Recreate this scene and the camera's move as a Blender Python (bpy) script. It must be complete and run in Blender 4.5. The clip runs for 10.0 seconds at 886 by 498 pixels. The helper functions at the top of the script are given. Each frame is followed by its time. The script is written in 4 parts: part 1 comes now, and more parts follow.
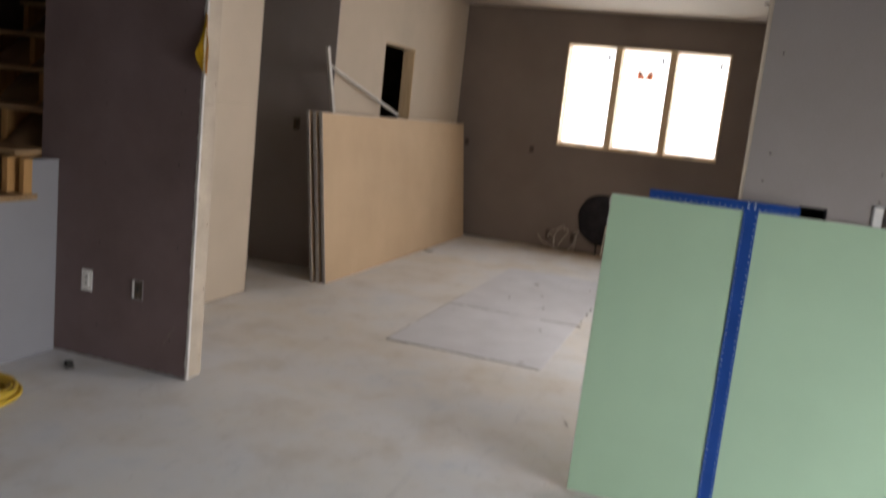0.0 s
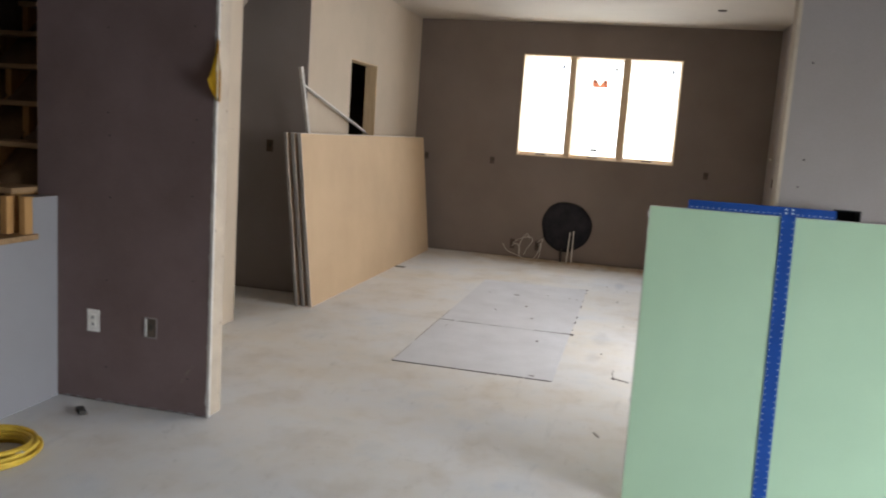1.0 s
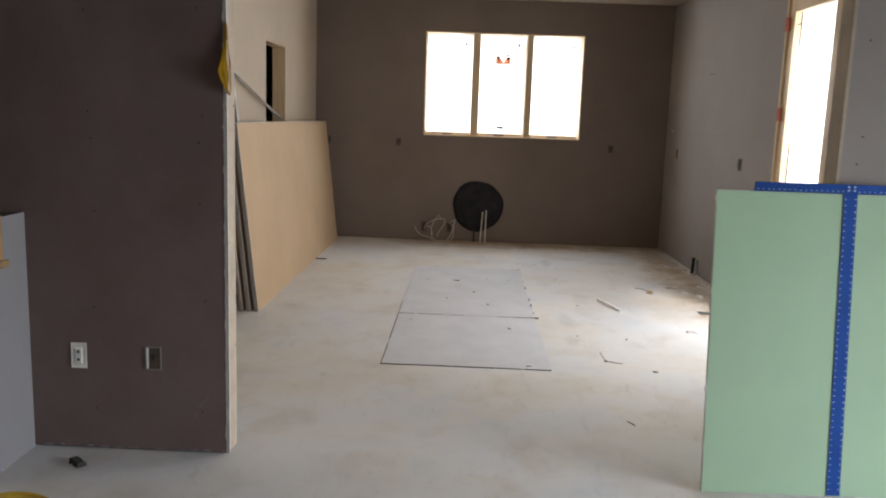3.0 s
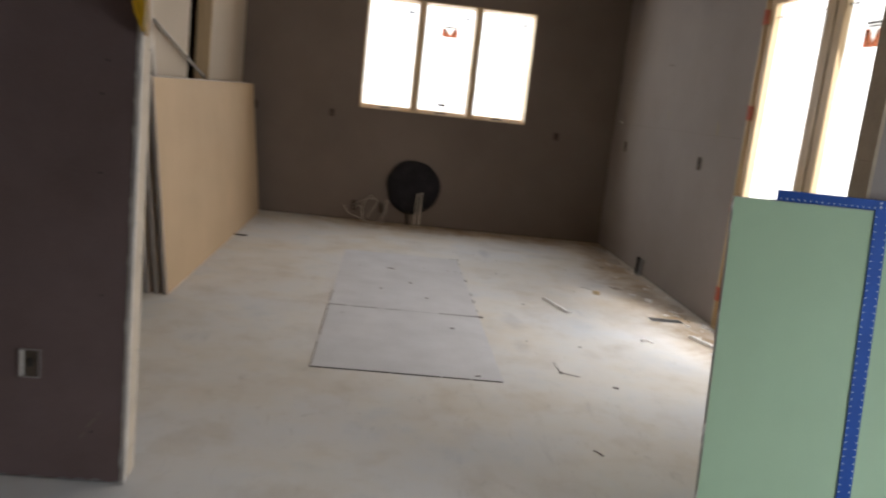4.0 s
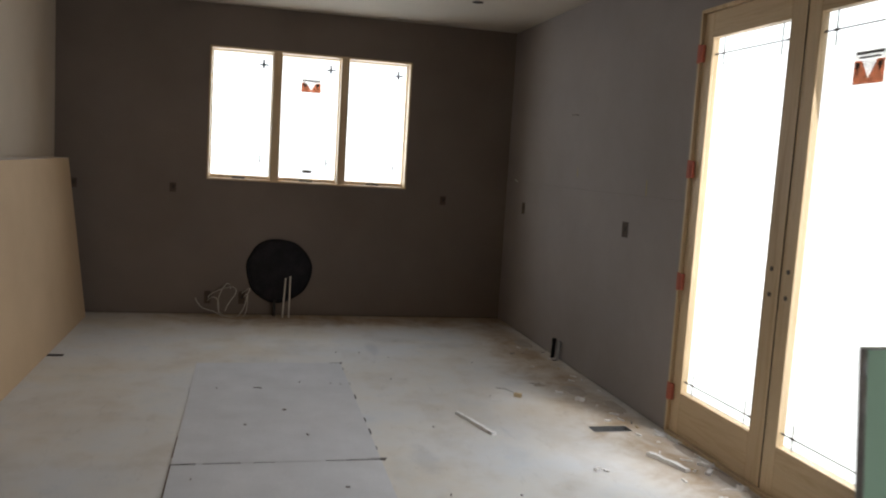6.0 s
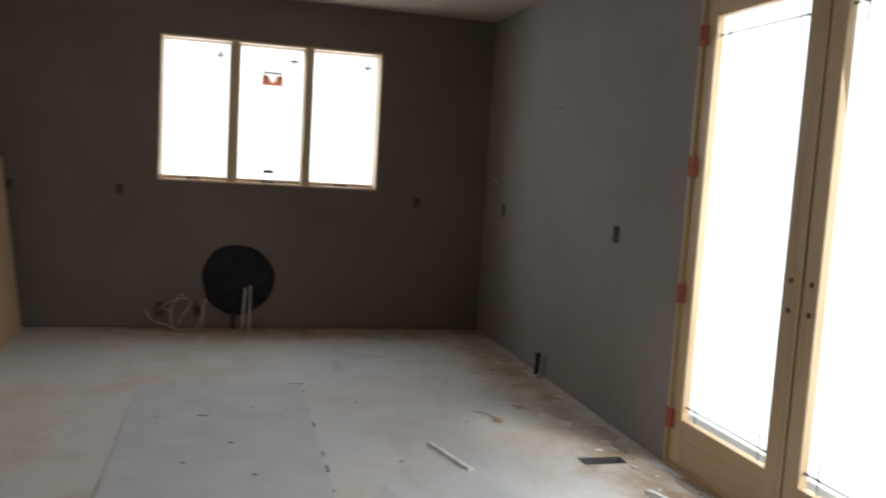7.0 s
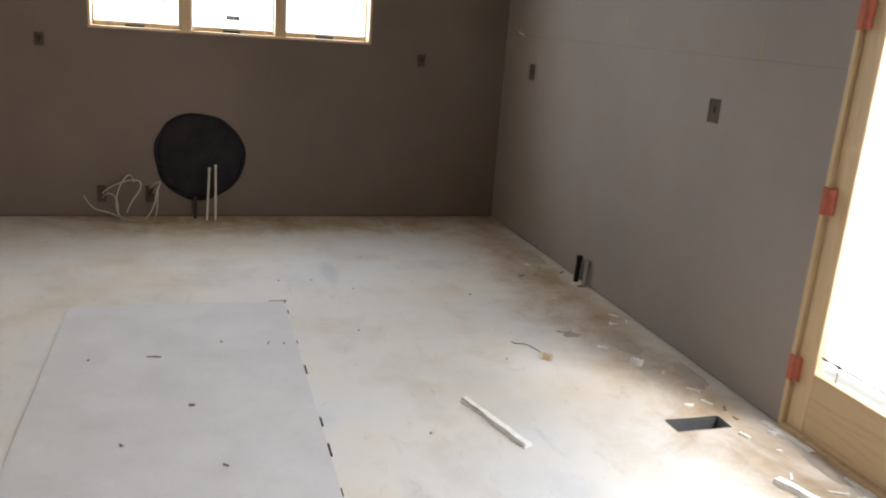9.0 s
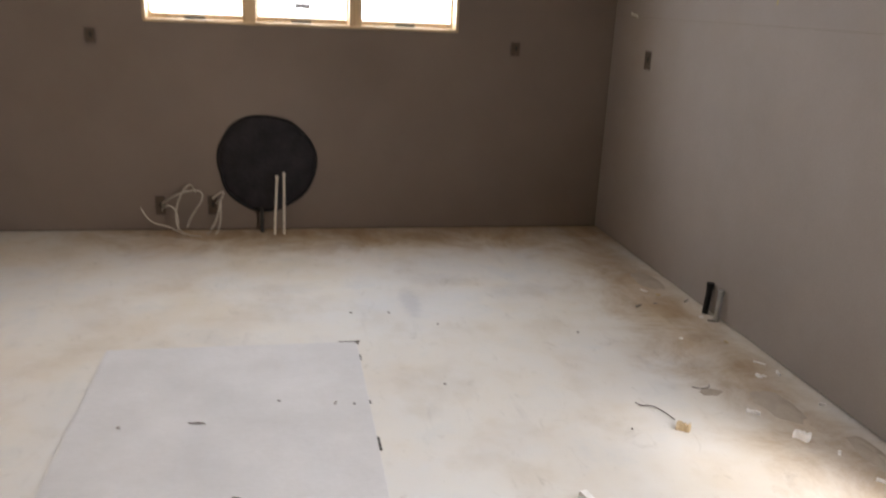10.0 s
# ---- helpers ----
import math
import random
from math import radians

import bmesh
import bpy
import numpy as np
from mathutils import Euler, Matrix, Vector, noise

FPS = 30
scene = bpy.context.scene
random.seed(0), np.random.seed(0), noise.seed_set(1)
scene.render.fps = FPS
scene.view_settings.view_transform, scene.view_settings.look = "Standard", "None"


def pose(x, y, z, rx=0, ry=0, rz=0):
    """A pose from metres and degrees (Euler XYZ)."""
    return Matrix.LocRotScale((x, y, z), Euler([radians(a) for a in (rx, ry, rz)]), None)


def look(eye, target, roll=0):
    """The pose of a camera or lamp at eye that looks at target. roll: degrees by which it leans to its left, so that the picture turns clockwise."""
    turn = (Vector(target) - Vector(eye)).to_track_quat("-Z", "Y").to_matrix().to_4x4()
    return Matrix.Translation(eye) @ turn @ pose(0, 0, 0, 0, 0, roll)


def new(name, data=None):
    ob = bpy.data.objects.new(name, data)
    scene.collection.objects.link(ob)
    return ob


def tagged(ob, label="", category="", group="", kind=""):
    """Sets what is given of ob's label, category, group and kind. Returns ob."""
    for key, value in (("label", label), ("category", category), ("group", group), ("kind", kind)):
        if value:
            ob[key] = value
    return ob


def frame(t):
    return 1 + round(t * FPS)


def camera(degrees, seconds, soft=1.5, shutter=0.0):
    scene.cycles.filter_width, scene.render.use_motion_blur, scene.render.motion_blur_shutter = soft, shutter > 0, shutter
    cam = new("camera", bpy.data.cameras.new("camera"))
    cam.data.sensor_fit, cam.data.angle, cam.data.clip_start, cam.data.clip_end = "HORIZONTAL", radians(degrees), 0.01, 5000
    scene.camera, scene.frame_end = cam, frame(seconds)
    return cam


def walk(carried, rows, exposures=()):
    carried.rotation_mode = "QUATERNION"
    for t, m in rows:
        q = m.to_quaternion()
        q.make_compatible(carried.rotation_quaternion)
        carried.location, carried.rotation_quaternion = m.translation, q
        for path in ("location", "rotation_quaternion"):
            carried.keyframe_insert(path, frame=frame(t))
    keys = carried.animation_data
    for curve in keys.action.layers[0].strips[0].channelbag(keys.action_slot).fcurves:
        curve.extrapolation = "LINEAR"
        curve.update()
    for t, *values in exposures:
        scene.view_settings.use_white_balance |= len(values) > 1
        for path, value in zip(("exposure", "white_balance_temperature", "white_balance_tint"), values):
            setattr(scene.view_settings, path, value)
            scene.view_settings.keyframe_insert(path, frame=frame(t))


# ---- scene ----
cam = camera(57.2, 10.0, soft=2.0, shutter=0.5)
PATH = [
    (0, (0.976, 0.385, 1.452), (0.358, 2.259, 1.126), 6.2),
    (0.1, (0.946, 0.385, 1.449), (0.336, 2.272, 1.188), 6.2),
    (0.2, (0.913, 0.385, 1.446), (0.326, 2.285, 1.239), 6.0),
    (0.3, (0.875, 0.384, 1.443), (0.312, 2.292, 1.237), 6.1),
    (0.4, (0.83, 0.382, 1.44), (0.28, 2.293, 1.227), 6.7),
    (0.5, (0.777, 0.369, 1.438), (0.265, 2.289, 1.211), 7.3),
    (0.6, (0.724, 0.351, 1.44), (0.227, 2.277, 1.227), 6.4),
    (0.7, (0.671, 0.334, 1.443), (0.206, 2.268, 1.234), 5.8),
    (0.8, (0.619, 0.318, 1.448), (0.147, 2.244, 1.192), 5.1),
    (0.9, (0.567, 0.301, 1.451), (0.104, 2.224, 1.159), 4.4),
    (1, (0.515, 0.283, 1.453), (0.065, 2.21, 1.167), 3.9),
    (1.1, (0.462, 0.265, 1.453), (0.003, 2.189, 1.162), 3.6),
    (1.2, (0.408, 0.247, 1.452), (-0.074, 2.159, 1.115), 3.8),
    (1.3, (0.353, 0.232, 1.452), (-0.147, 2.139, 1.117), 4.0),
    (1.4, (0.297, 0.222, 1.451), (-0.243, 2.122, 1.138), 3.8),
    (1.5, (0.239, 0.218, 1.45), (-0.326, 2.112, 1.149), 4.0),
    (1.6, (0.18, 0.221, 1.45), (-0.414, 2.111, 1.176), 3.3),
    (1.7, (0.124, 0.229, 1.449), (-0.462, 2.119, 1.157), 2.9),
    (1.8, (0.073, 0.245, 1.449), (-0.497, 2.137, 1.141), 2.8),
    (1.9, (0.03, 0.267, 1.453), (-0.535, 2.166, 1.182), 2.4),
    (2, (-0.012, 0.29, 1.457), (-0.514, 2.209, 1.206), 2.5),
    (2.1, (-0.06, 0.308, 1.456), (-0.502, 2.243, 1.204), 2.5),
    (2.2, (-0.113, 0.323, 1.455), (-0.427, 2.281, 1.196), 2.9),
    (2.3, (-0.168, 0.333, 1.454), (-0.384, 2.304, 1.193), 2.9),
    (2.4, (-0.222, 0.342, 1.452), (-0.355, 2.317, 1.172), 2.9),
    (2.5, (-0.272, 0.349, 1.452), (-0.33, 2.322, 1.132), 2.7),
    (2.6, (-0.316, 0.357, 1.459), (-0.362, 2.33, 1.136), 1.7),
    (2.7, (-0.353, 0.368, 1.466), (-0.4, 2.341, 1.144), 1.5),
    (3.8, (-0.547, 0.874, 1.432), (-0.526, 2.847, 1.105), 6.4),
    (3.9, (-0.574, 0.956, 1.428), (-0.48, 2.922, 1.073), 6.0),
    (4, (-0.601, 1.039, 1.426), (-0.44, 2.999, 1.064), 6.4),
    (4.1, (-0.623, 1.117, 1.432), (-0.398, 3.068, 1.057), 6.0),
    (4.2, (-0.642, 1.188, 1.446), (-0.367, 3.137, 1.095), 4.9),
    (4.3, (-0.66, 1.252, 1.463), (-0.353, 3.197, 1.117), 4.0),
    (4.4, (-0.68, 1.308, 1.477), (-0.368, 3.259, 1.168), 3.2),
    (4.5, (-0.703, 1.355, 1.483), (-0.377, 3.31, 1.218), 2.8),
    (4.6, (-0.729, 1.397, 1.472), (-0.375, 3.349, 1.223), 2.6),
    (4.7, (-0.742, 1.448, 1.46), (-0.369, 3.397, 1.213), 3.2),
    (4.8, (-0.738, 1.522, 1.462), (-0.373, 3.472, 1.21), 2.9),
    (4.9, (-0.727, 1.609, 1.465), (-0.388, 3.568, 1.249), 2.6),
    (5, (-0.713, 1.691, 1.469), (-0.391, 3.655, 1.264), 2.8),
    (5.1, (-0.697, 1.758, 1.471), (-0.377, 3.721, 1.265), 3.0),
    (5.2, (-0.68, 1.812, 1.472), (-0.361, 3.777, 1.28), 3.4),
    (5.3, (-0.662, 1.863, 1.472), (-0.334, 3.826, 1.276), 3.9),
    (5.4, (-0.643, 1.919, 1.474), (-0.294, 3.876, 1.257), 4.0),
    (5.5, (-0.625, 1.987, 1.477), (-0.267, 3.942, 1.252), 4.2),
    (5.6, (-0.607, 2.072, 1.485), (-0.222, 4.023, 1.268), 4.0),
    (5.7, (-0.592, 2.165, 1.495), (-0.138, 4.1, 1.276), 4.1),
    (6.8, (-0.435, 2.87, 1.523), (0.036, 4.806, 1.351), 2.8),
    (6.9, (-0.391, 2.915, 1.512), (0.078, 4.852, 1.337), 3.1),
    (7, (-0.369, 2.965, 1.488), (0.144, 4.887, 1.285), 3.4),
    (7.1, (-0.371, 3.024, 1.466), (0.186, 4.935, 1.272), 3.7),
    (7.2, (-0.375, 3.091, 1.45), (0.218, 4.989, 1.239), 3.7),
    (7.3, (-0.38, 3.161, 1.438), (0.256, 5.046, 1.234), 3.8),
    (7.4, (-0.385, 3.232, 1.43), (0.298, 5.103, 1.248), 3.9),
    (7.5, (-0.389, 3.3, 1.428), (0.345, 5.15, 1.231), 3.7),
    (7.6, (-0.391, 3.362, 1.43), (0.377, 5.192, 1.184), 3.7),
    (7.7, (-0.392, 3.421, 1.436), (0.403, 5.239, 1.187), 3.5),
    (7.8, (-0.393, 3.477, 1.444), (0.393, 5.299, 1.191), 3.5),
    (7.9, (-0.393, 3.536, 1.454), (0.344, 5.373, 1.169), 3.4),
    (8, (-0.393, 3.598, 1.462), (0.304, 5.45, 1.172), 3.6),
    (8.1, (-0.392, 3.666, 1.469), (0.283, 5.521, 1.145), 3.9),
    (8.2, (-0.39, 3.739, 1.474), (0.25, 5.605, 1.148), 3.6),
    (8.3, (-0.385, 3.814, 1.477), (0.197, 5.702, 1.166), 3.6),
    (8.4, (-0.377, 3.889, 1.478), (0.174, 5.786, 1.169), 3.8),
    (8.5, (-0.364, 3.961, 1.479), (0.171, 5.861, 1.156), 4.0),
    (8.6, (-0.347, 4.03, 1.475), (0.168, 5.931, 1.13), 3.8),
    (8.7, (-0.328, 4.096, 1.467), (0.21, 5.98, 1.068), 4.3),
    (8.8, (-0.311, 4.16, 1.456), (0.245, 6.029, 1.009), 4.4),
    (8.9, (-0.298, 4.226, 1.448), (0.272, 6.076, 0.945), 4.4),
    (9, (-0.293, 4.293, 1.444), (0.285, 6.128, 0.901), 4.2),
    (9.1, (-0.296, 4.364, 1.445), (0.286, 6.198, 0.9), 3.9),
    (9.2, (-0.305, 4.438, 1.448), (0.279, 6.263, 0.874), 3.7),
    (9.3, (-0.315, 4.514, 1.45), (0.251, 6.342, 0.868), 3.3),
    (9.4, (-0.324, 4.59, 1.453), (0.233, 6.415, 0.851), 2.8),
    (9.5, (-0.327, 4.667, 1.454), (0.193, 6.5, 0.847), 2.1),
    (9.6, (-0.318, 4.743, 1.452), (0.168, 6.574, 0.813), 1.9),
    (9.7, (-0.294, 4.817, 1.448), (0.153, 6.668, 0.835), 2.0),
    (9.8, (-0.258, 4.891, 1.441), (0.158, 6.757, 0.853), 2.1),
    (9.9, (-0.214, 4.965, 1.432), (0.168, 6.845, 0.868), 2.4),
    (10, (-0.167, 5.038, 1.423), (0.214, 6.912, 0.837), 2.6),
]
EXPOSURES = [(0.0, 1.86, 6850, 16), (0.2, 1.95, 6800, 15), (0.5, 2.24, 6550, 12), (1.0, 2.29, 6550, 12), (1.5, 2.44, 6800, 16), (2.0, 2.82, 6800, 14), (2.3, 2.42, 6700, 13), (2.5, 2.30, 6550, 12), (4.0, 1.70, 6750, 13), (4.3, 1.62, 6650, 12), (4.5, 1.41, 6600, 12),
             (5.5, 1.28, 6550, 11), (7.0, 1.25, 6350, 10), (8.0, 1.36, 6350, 10), (8.5, 2.11, 6300, 10), (9.0, 2.28, 6500, 11), (9.5, 2.17, 6700, 14), (10.0, 2.55, 6700, 14)]
walk(cam, [(t, look(eye, target, roll)) for t, eye, target, roll in PATH], EXPOSURES)


# ---------------------------------------------------------------- light
world = bpy.data.worlds.new("sky")
scene.world = world
world.use_nodes = True
wn = world.node_tree
sky = wn.nodes.new("ShaderNodeTexSky")
sky.sky_type, sky.sun_disc = "NISHITA", False
sky.sun_elevation, sky.sun_rotation = radians(40), radians(120)
wn.links.new(sky.outputs[0], wn.nodes["Background"].inputs[0])
wn.nodes["Background"].inputs[1].default_value = 0.12

sun = new("sun", bpy.data.lights.new("sun", "SUN"))
sun.data.energy, sun.data.angle, sun.data.color = 0.8, radians(15), (1.0, 0.96, 0.9)
sun.matrix_world = look((0, 0, 12), (-4.0, 6.0, 0))


def daylight(name, place, target, w, h, watts, color):
    """Sky light in an opening of the house."""
    lamp = new(name, bpy.data.lights.new(name, "AREA"))
    lamp.data.shape, lamp.data.size, lamp.data.size_y = "RECTANGLE", w, h
    lamp.data.energy, lamp.data.color = watts, color
    lamp.matrix_world = look(place, target)
    return lamp


daylight("daylight_window", (-0.03, 10.27, 1.83), (-0.03, 5, 1.83), 1.84, 1.2, 10.5, (0.86, 0.93, 1.0))
daylight("daylight_doors", (2.06, 5.74, 1.30), (0.0, 6.15, 0.86), 1.80, 2.20, 14.5, (0.99, 0.99, 1.0)).data.spread = radians(160)
daylight("daylight_entry", (4.66, 1.6, 1.05), (-1.0, 1.6, -1.75), 2.5, 1.85, 26, (0.80, 0.90, 1.0)).data.spread = radians(108)


# ---------------------------------------------------------------- materials
def nodes_of(name):
    m = bpy.data.materials.new(name)
    m.use_nodes = True
    return m, m.node_tree, m.node_tree.nodes["Principled BSDF"]


def noise_at(nt, scale, detail=4.0, rough=0.55, stretch=(1, 1, 1), dist=0.0):
    tc = nt.nodes.new("ShaderNodeTexCoord")
    mp = nt.nodes.new("ShaderNodeMapping")
    mp.inputs["Scale"].default_value = stretch
    n = nt.nodes.new("ShaderNodeTexNoise")
    n.inputs["Scale"].default_value, n.inputs["Detail"].default_value = scale, detail
    n.inputs["Roughness"].default_value, n.inputs["Distortion"].default_value = rough, dist
    nt.links.new(tc.outputs["Object"], mp.inputs[0])
    nt.links.new(mp.outputs[0], n.inputs["Vector"])
    return n.outputs["Fac"]


def ramp(nt, fac, stops):
    r = nt.nodes.new("ShaderNodeValToRGB")
    while len(r.color_ramp.elements) < len(stops):
        r.color_ramp.elements.new(0.5)
    for e, (p, c) in zip(r.color_ramp.elements, stops):
        e.position, e.color = p, (*c, 1)
    nt.links.new(fac, r.inputs[0])
    return r.outputs[0]


def blend(nt, fac, a, b, mode="MIX"):
    x = nt.nodes.new("ShaderNodeMix")
    x.data_type, x.blend_type = "RGBA", mode
    for sock, v in ((x.inputs[0], fac), (x.inputs[6], a), (x.inputs[7], b)):
        if isinstance(v, (int, float)):
            sock.default_value = v
        elif isinstance(v, tuple):
            sock.default_value = (*v, 1)
        else:
            nt.links.new(v, sock)
    return x.outputs[2]


def relief(nt, bsdf, fac, strength, distance=0.002):
    b = nt.nodes.new("ShaderNodeBump")
    b.inputs["Strength"].default_value, b.inputs["Distance"].default_value = strength, distance
    nt.links.new(fac, b.inputs["Height"])
    nt.links.new(b.outputs[0], bsdf.inputs["Normal"])


def surface(name, color, rough=0.7, vary=0.12, big=2.0, fine=60.0, bump=0.15, metal=0.0, stretch=(1, 1, 1), spec=0.3, tint=(1, 1, 1)):
    """A matte surface with blotches and grain."""
    m, nt, b = nodes_of(name)
    lo = tuple(c * (1 - vary) * t for c, t in zip(color, tint))
    hi = tuple(min(1, c * (1 + vary)) for c in color)
    base = ramp(nt, noise_at(nt, big, 5, 0.6), [(0.3, lo), (0.7, hi)])
    grain = noise_at(nt, fine, 3, 0.6, stretch)
    shade = ramp(nt, grain, [(0.25, (1 - vary * 0.8,) * 3), (0.75, (1.0,) * 3)])
    nt.links.new(blend(nt, 1.0, base, shade, "MULTIPLY"), b.inputs["Base Color"])
    b.inputs["Roughness"].default_value, b.inputs["Metallic"].default_value = rough, metal
    b.inputs["Specular IOR Level"].default_value = spec
    if bump:
        relief(nt, b, grain, bump)
    return m


def wood(name, light, dark, rough=0.6, axis=2, scale=26.0):
    """Sawn softwood with grain along one axis."""
    m, nt, b = nodes_of(name)
    st = [1.0, 1.0, 1.0]
    st[axis] = 0.06
    g = noise_at(nt, scale, 5, 0.65, st, 0.6)
    col = ramp(nt, g, [(0.3, dark), (0.52, light), (0.7, tuple(c * 0.9 for c in light))])
    info = nt.nodes.new("ShaderNodeObjectInfo")
    r = ramp(nt, info.outputs["Random"], [(0, (0.86, 0.84, 0.82)), (1, (1, 1, 1))])
    nt.links.new(blend(nt, 1.0, col, r, "MULTIPLY"), b.inputs["Base Color"])
    b.inputs["Roughness"].default_value = rough
    b.inputs["Specular IOR Level"].default_value = 0.3
    relief(nt, b, g, 0.2, 0.0015)
    return m


def dusty_floor():
    """Plywood subfloor under a film of plaster dust, brushed thin by the garden doors, with far-wall shade painted in.
    """
    m, nt, b = nodes_of("dusty_plywood")
    tc = nt.nodes.new("ShaderNodeTexCoord")
    ply = ramp(nt, noise_at(nt, 9, 5, 0.65, (1, 0.12, 1), 0.4), [(0.3, (0.33, 0.240, 0.155)), (0.7, (0.46, 0.36, 0.25))])
    dust = ramp(nt, noise_at(nt, 0.9, 7, 0.62), [(0.30, (0.64, 0.59, 0.515)), (0.48, (0.66, 0.645, 0.622)), (0.70, (0.62, 0.64, 0.675))])
    sep = nt.nodes.new("ShaderNodeSeparateXYZ")
    nt.links.new(tc.outputs["Object"], sep.inputs[0])

    def band(out, a, c):
        r = nt.nodes.new("ShaderNodeMapRange")
        r.interpolation_type = "SMOOTHSTEP"
        r.inputs["From Min"].default_value, r.inputs["From Max"].default_value = a, c
        nt.links.new(out, r.inputs["Value"])
        return r.outputs[0]

    def mul(a, c, op="MULTIPLY"):
        x = nt.nodes.new("ShaderNodeMath")
        x.operation = op
        for s, v in zip(x.inputs, (a, c)):
            if isinstance(v, (int, float)):
                s.default_value = v
            else:
                nt.links.new(v, s)
        return x.outputs[0]

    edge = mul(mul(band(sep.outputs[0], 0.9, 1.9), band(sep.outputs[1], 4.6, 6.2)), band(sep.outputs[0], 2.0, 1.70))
    # shade along the far wall, painted as bare plywood tone
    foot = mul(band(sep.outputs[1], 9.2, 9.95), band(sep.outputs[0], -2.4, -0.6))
    swept_shade = mul(edge, foot, "MAXIMUM")
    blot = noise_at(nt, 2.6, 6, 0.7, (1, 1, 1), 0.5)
    bare = band(mul(mul(blot, 0.85, "MULTIPLY"), mul(swept_shade, 0.50), "ADD"), 0.55, 1.02)
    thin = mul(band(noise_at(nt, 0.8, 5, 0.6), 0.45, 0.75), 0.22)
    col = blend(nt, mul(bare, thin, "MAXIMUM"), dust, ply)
    patch = ramp(nt, noise_at(nt, 2.8, 7, 0.62, (1, 0.8, 1), 0.15), [(0.30, (0.88, 0.84, 0.79)), (0.48, (1.0, 0.99, 0.98)), (0.56, (1, 1, 1)), (0.70, (0.90, 0.93, 0.97))])
    col = blend(nt, 0.9, col, blend(nt, 1.0, col, patch, "MULTIPLY"))
    drag = ramp(nt, noise_at(nt, 5, 4, 0.6, (1.6, 0.35, 1), 0.3), [(0.27, (0.84, 0.84, 0.86)), (0.36, (1, 1, 1))])
    col = blend(nt, 0.6, col, blend(nt, 1.0, col, drag, "MULTIPLY"))
    scuff = ramp(nt, noise_at(nt, 14, 6, 0.75, (1, 0.5, 1), 1.0), [(0.28, (0.72, 0.71, 0.70)), (0.42, (1, 1, 1))])
    col = blend(nt, 0.6, col, blend(nt, 1.0, col, scuff, "MULTIPLY"))
    # blue-grey drag marks left in the dust
    for cx, cy, rx, ry, depth in ((0.43, 8.73, 0.07, 0.26, 0.8), (0.36, 6.32, 0.09, 0.28, 0.7), (0.62, 9.05, 0.24, 0.14, 0.5), (1.05, 8.85, 0.30, 0.16, 0.45), (0.33, 5.75, 0.07, 0.20, 0.5), (-0.2, 8.95, 0.28, 0.12, 0.4)):
        mp = nt.nodes.new("ShaderNodeMapping")
        mp.inputs["Location"].default_value = (-cx / rx, -cy / ry, 0)
        mp.inputs["Scale"].default_value = (1 / rx, 1 / ry, 0)
        ln = nt.nodes.new("ShaderNodeVectorMath")
        ln.operation = "LENGTH"
        nt.links.new(tc.outputs["Object"], mp.inputs[0])
        nt.links.new(mp.outputs[0], ln.inputs[0])
        edge_noise = mul(noise_at(nt, 16, 4, 0.7), 0.9)
        mark = band(mul(ln.outputs["Value"], edge_noise, "ADD"), 1.45, 0.75)
        col = blend(nt, mul(mark, depth), col, blend(nt, 1.0, col, (0.80, 0.82, 0.87), "MULTIPLY"))
    speck = ramp(nt, noise_at(nt, 70, 2, 0.6), [(0.22, (0.55, 0.53, 0.5)), (0.30, (1, 1, 1))])
    nt.links.new(blend(nt, 0.6, col, blend(nt, 1.0, col, speck, "MULTIPLY")), b.inputs["Base Color"])
    b.inputs["Roughness"].default_value, b.inputs["Specular IOR Level"].default_value = 0.82, 0.25
    relief(nt, b, noise_at(nt, 90, 4, 0.7), 0.25, 0.0015)
    return m


def clear_glass():
    m, nt, b = nodes_of("window_glass")
    nt.nodes.remove(b)
    t, g, x = (nt.nodes.new(n) for n in ("ShaderNodeBsdfTransparent", "ShaderNodeBsdfGlossy", "ShaderNodeMixShader"))
    g.inputs["Roughness"].default_value, x.inputs[0].default_value = 0.02, 0.04
    t.inputs[0].default_value = (0.97, 0.985, 0.98, 1)
    for a, s in ((t.outputs[0], x.inputs[1]), (g.outputs[0], x.inputs[2])):
        nt.links.new(a, s)
    nt.links.new(x.outputs[0], nt.nodes["Material Output"].inputs[0])
    return m


def haze():
    m, nt, b = nodes_of("white_haze")
    b.inputs["Base Color"].default_value = (0.8, 0.8, 0.8, 1)
    b.inputs["Emission Color"].default_value = (1.0, 1.0, 0.99, 1)
    b.inputs["Emission Strength"].default_value = 0.55
    return m


def backlit(name, color):
    """Thin printed film on glass; daylight shines through it."""
    m, nt, b = nodes_of(name)
    t, d, x = (nt.nodes.new(n) for n in ("ShaderNodeBsdfTransparent", "ShaderNodeBsdfDiffuse", "ShaderNodeMixShader"))
    tone = ramp(nt, noise_at(nt, 30, 3), [(0.3, tuple(c * 0.85 for c in color)), (0.7, color)])
    for n in (t, d):
        nt.links.new(tone, n.inputs[0])
    x.inputs[0].default_value = 0.10
    nt.links.new(t.outputs[0], x.inputs[1])
    nt.links.new(d.outputs[0], x.inputs[2])
    nt.links.new(x.outputs[0], nt.nodes["Material Output"].inputs[0])
    nt.nodes.remove(b)
    return m


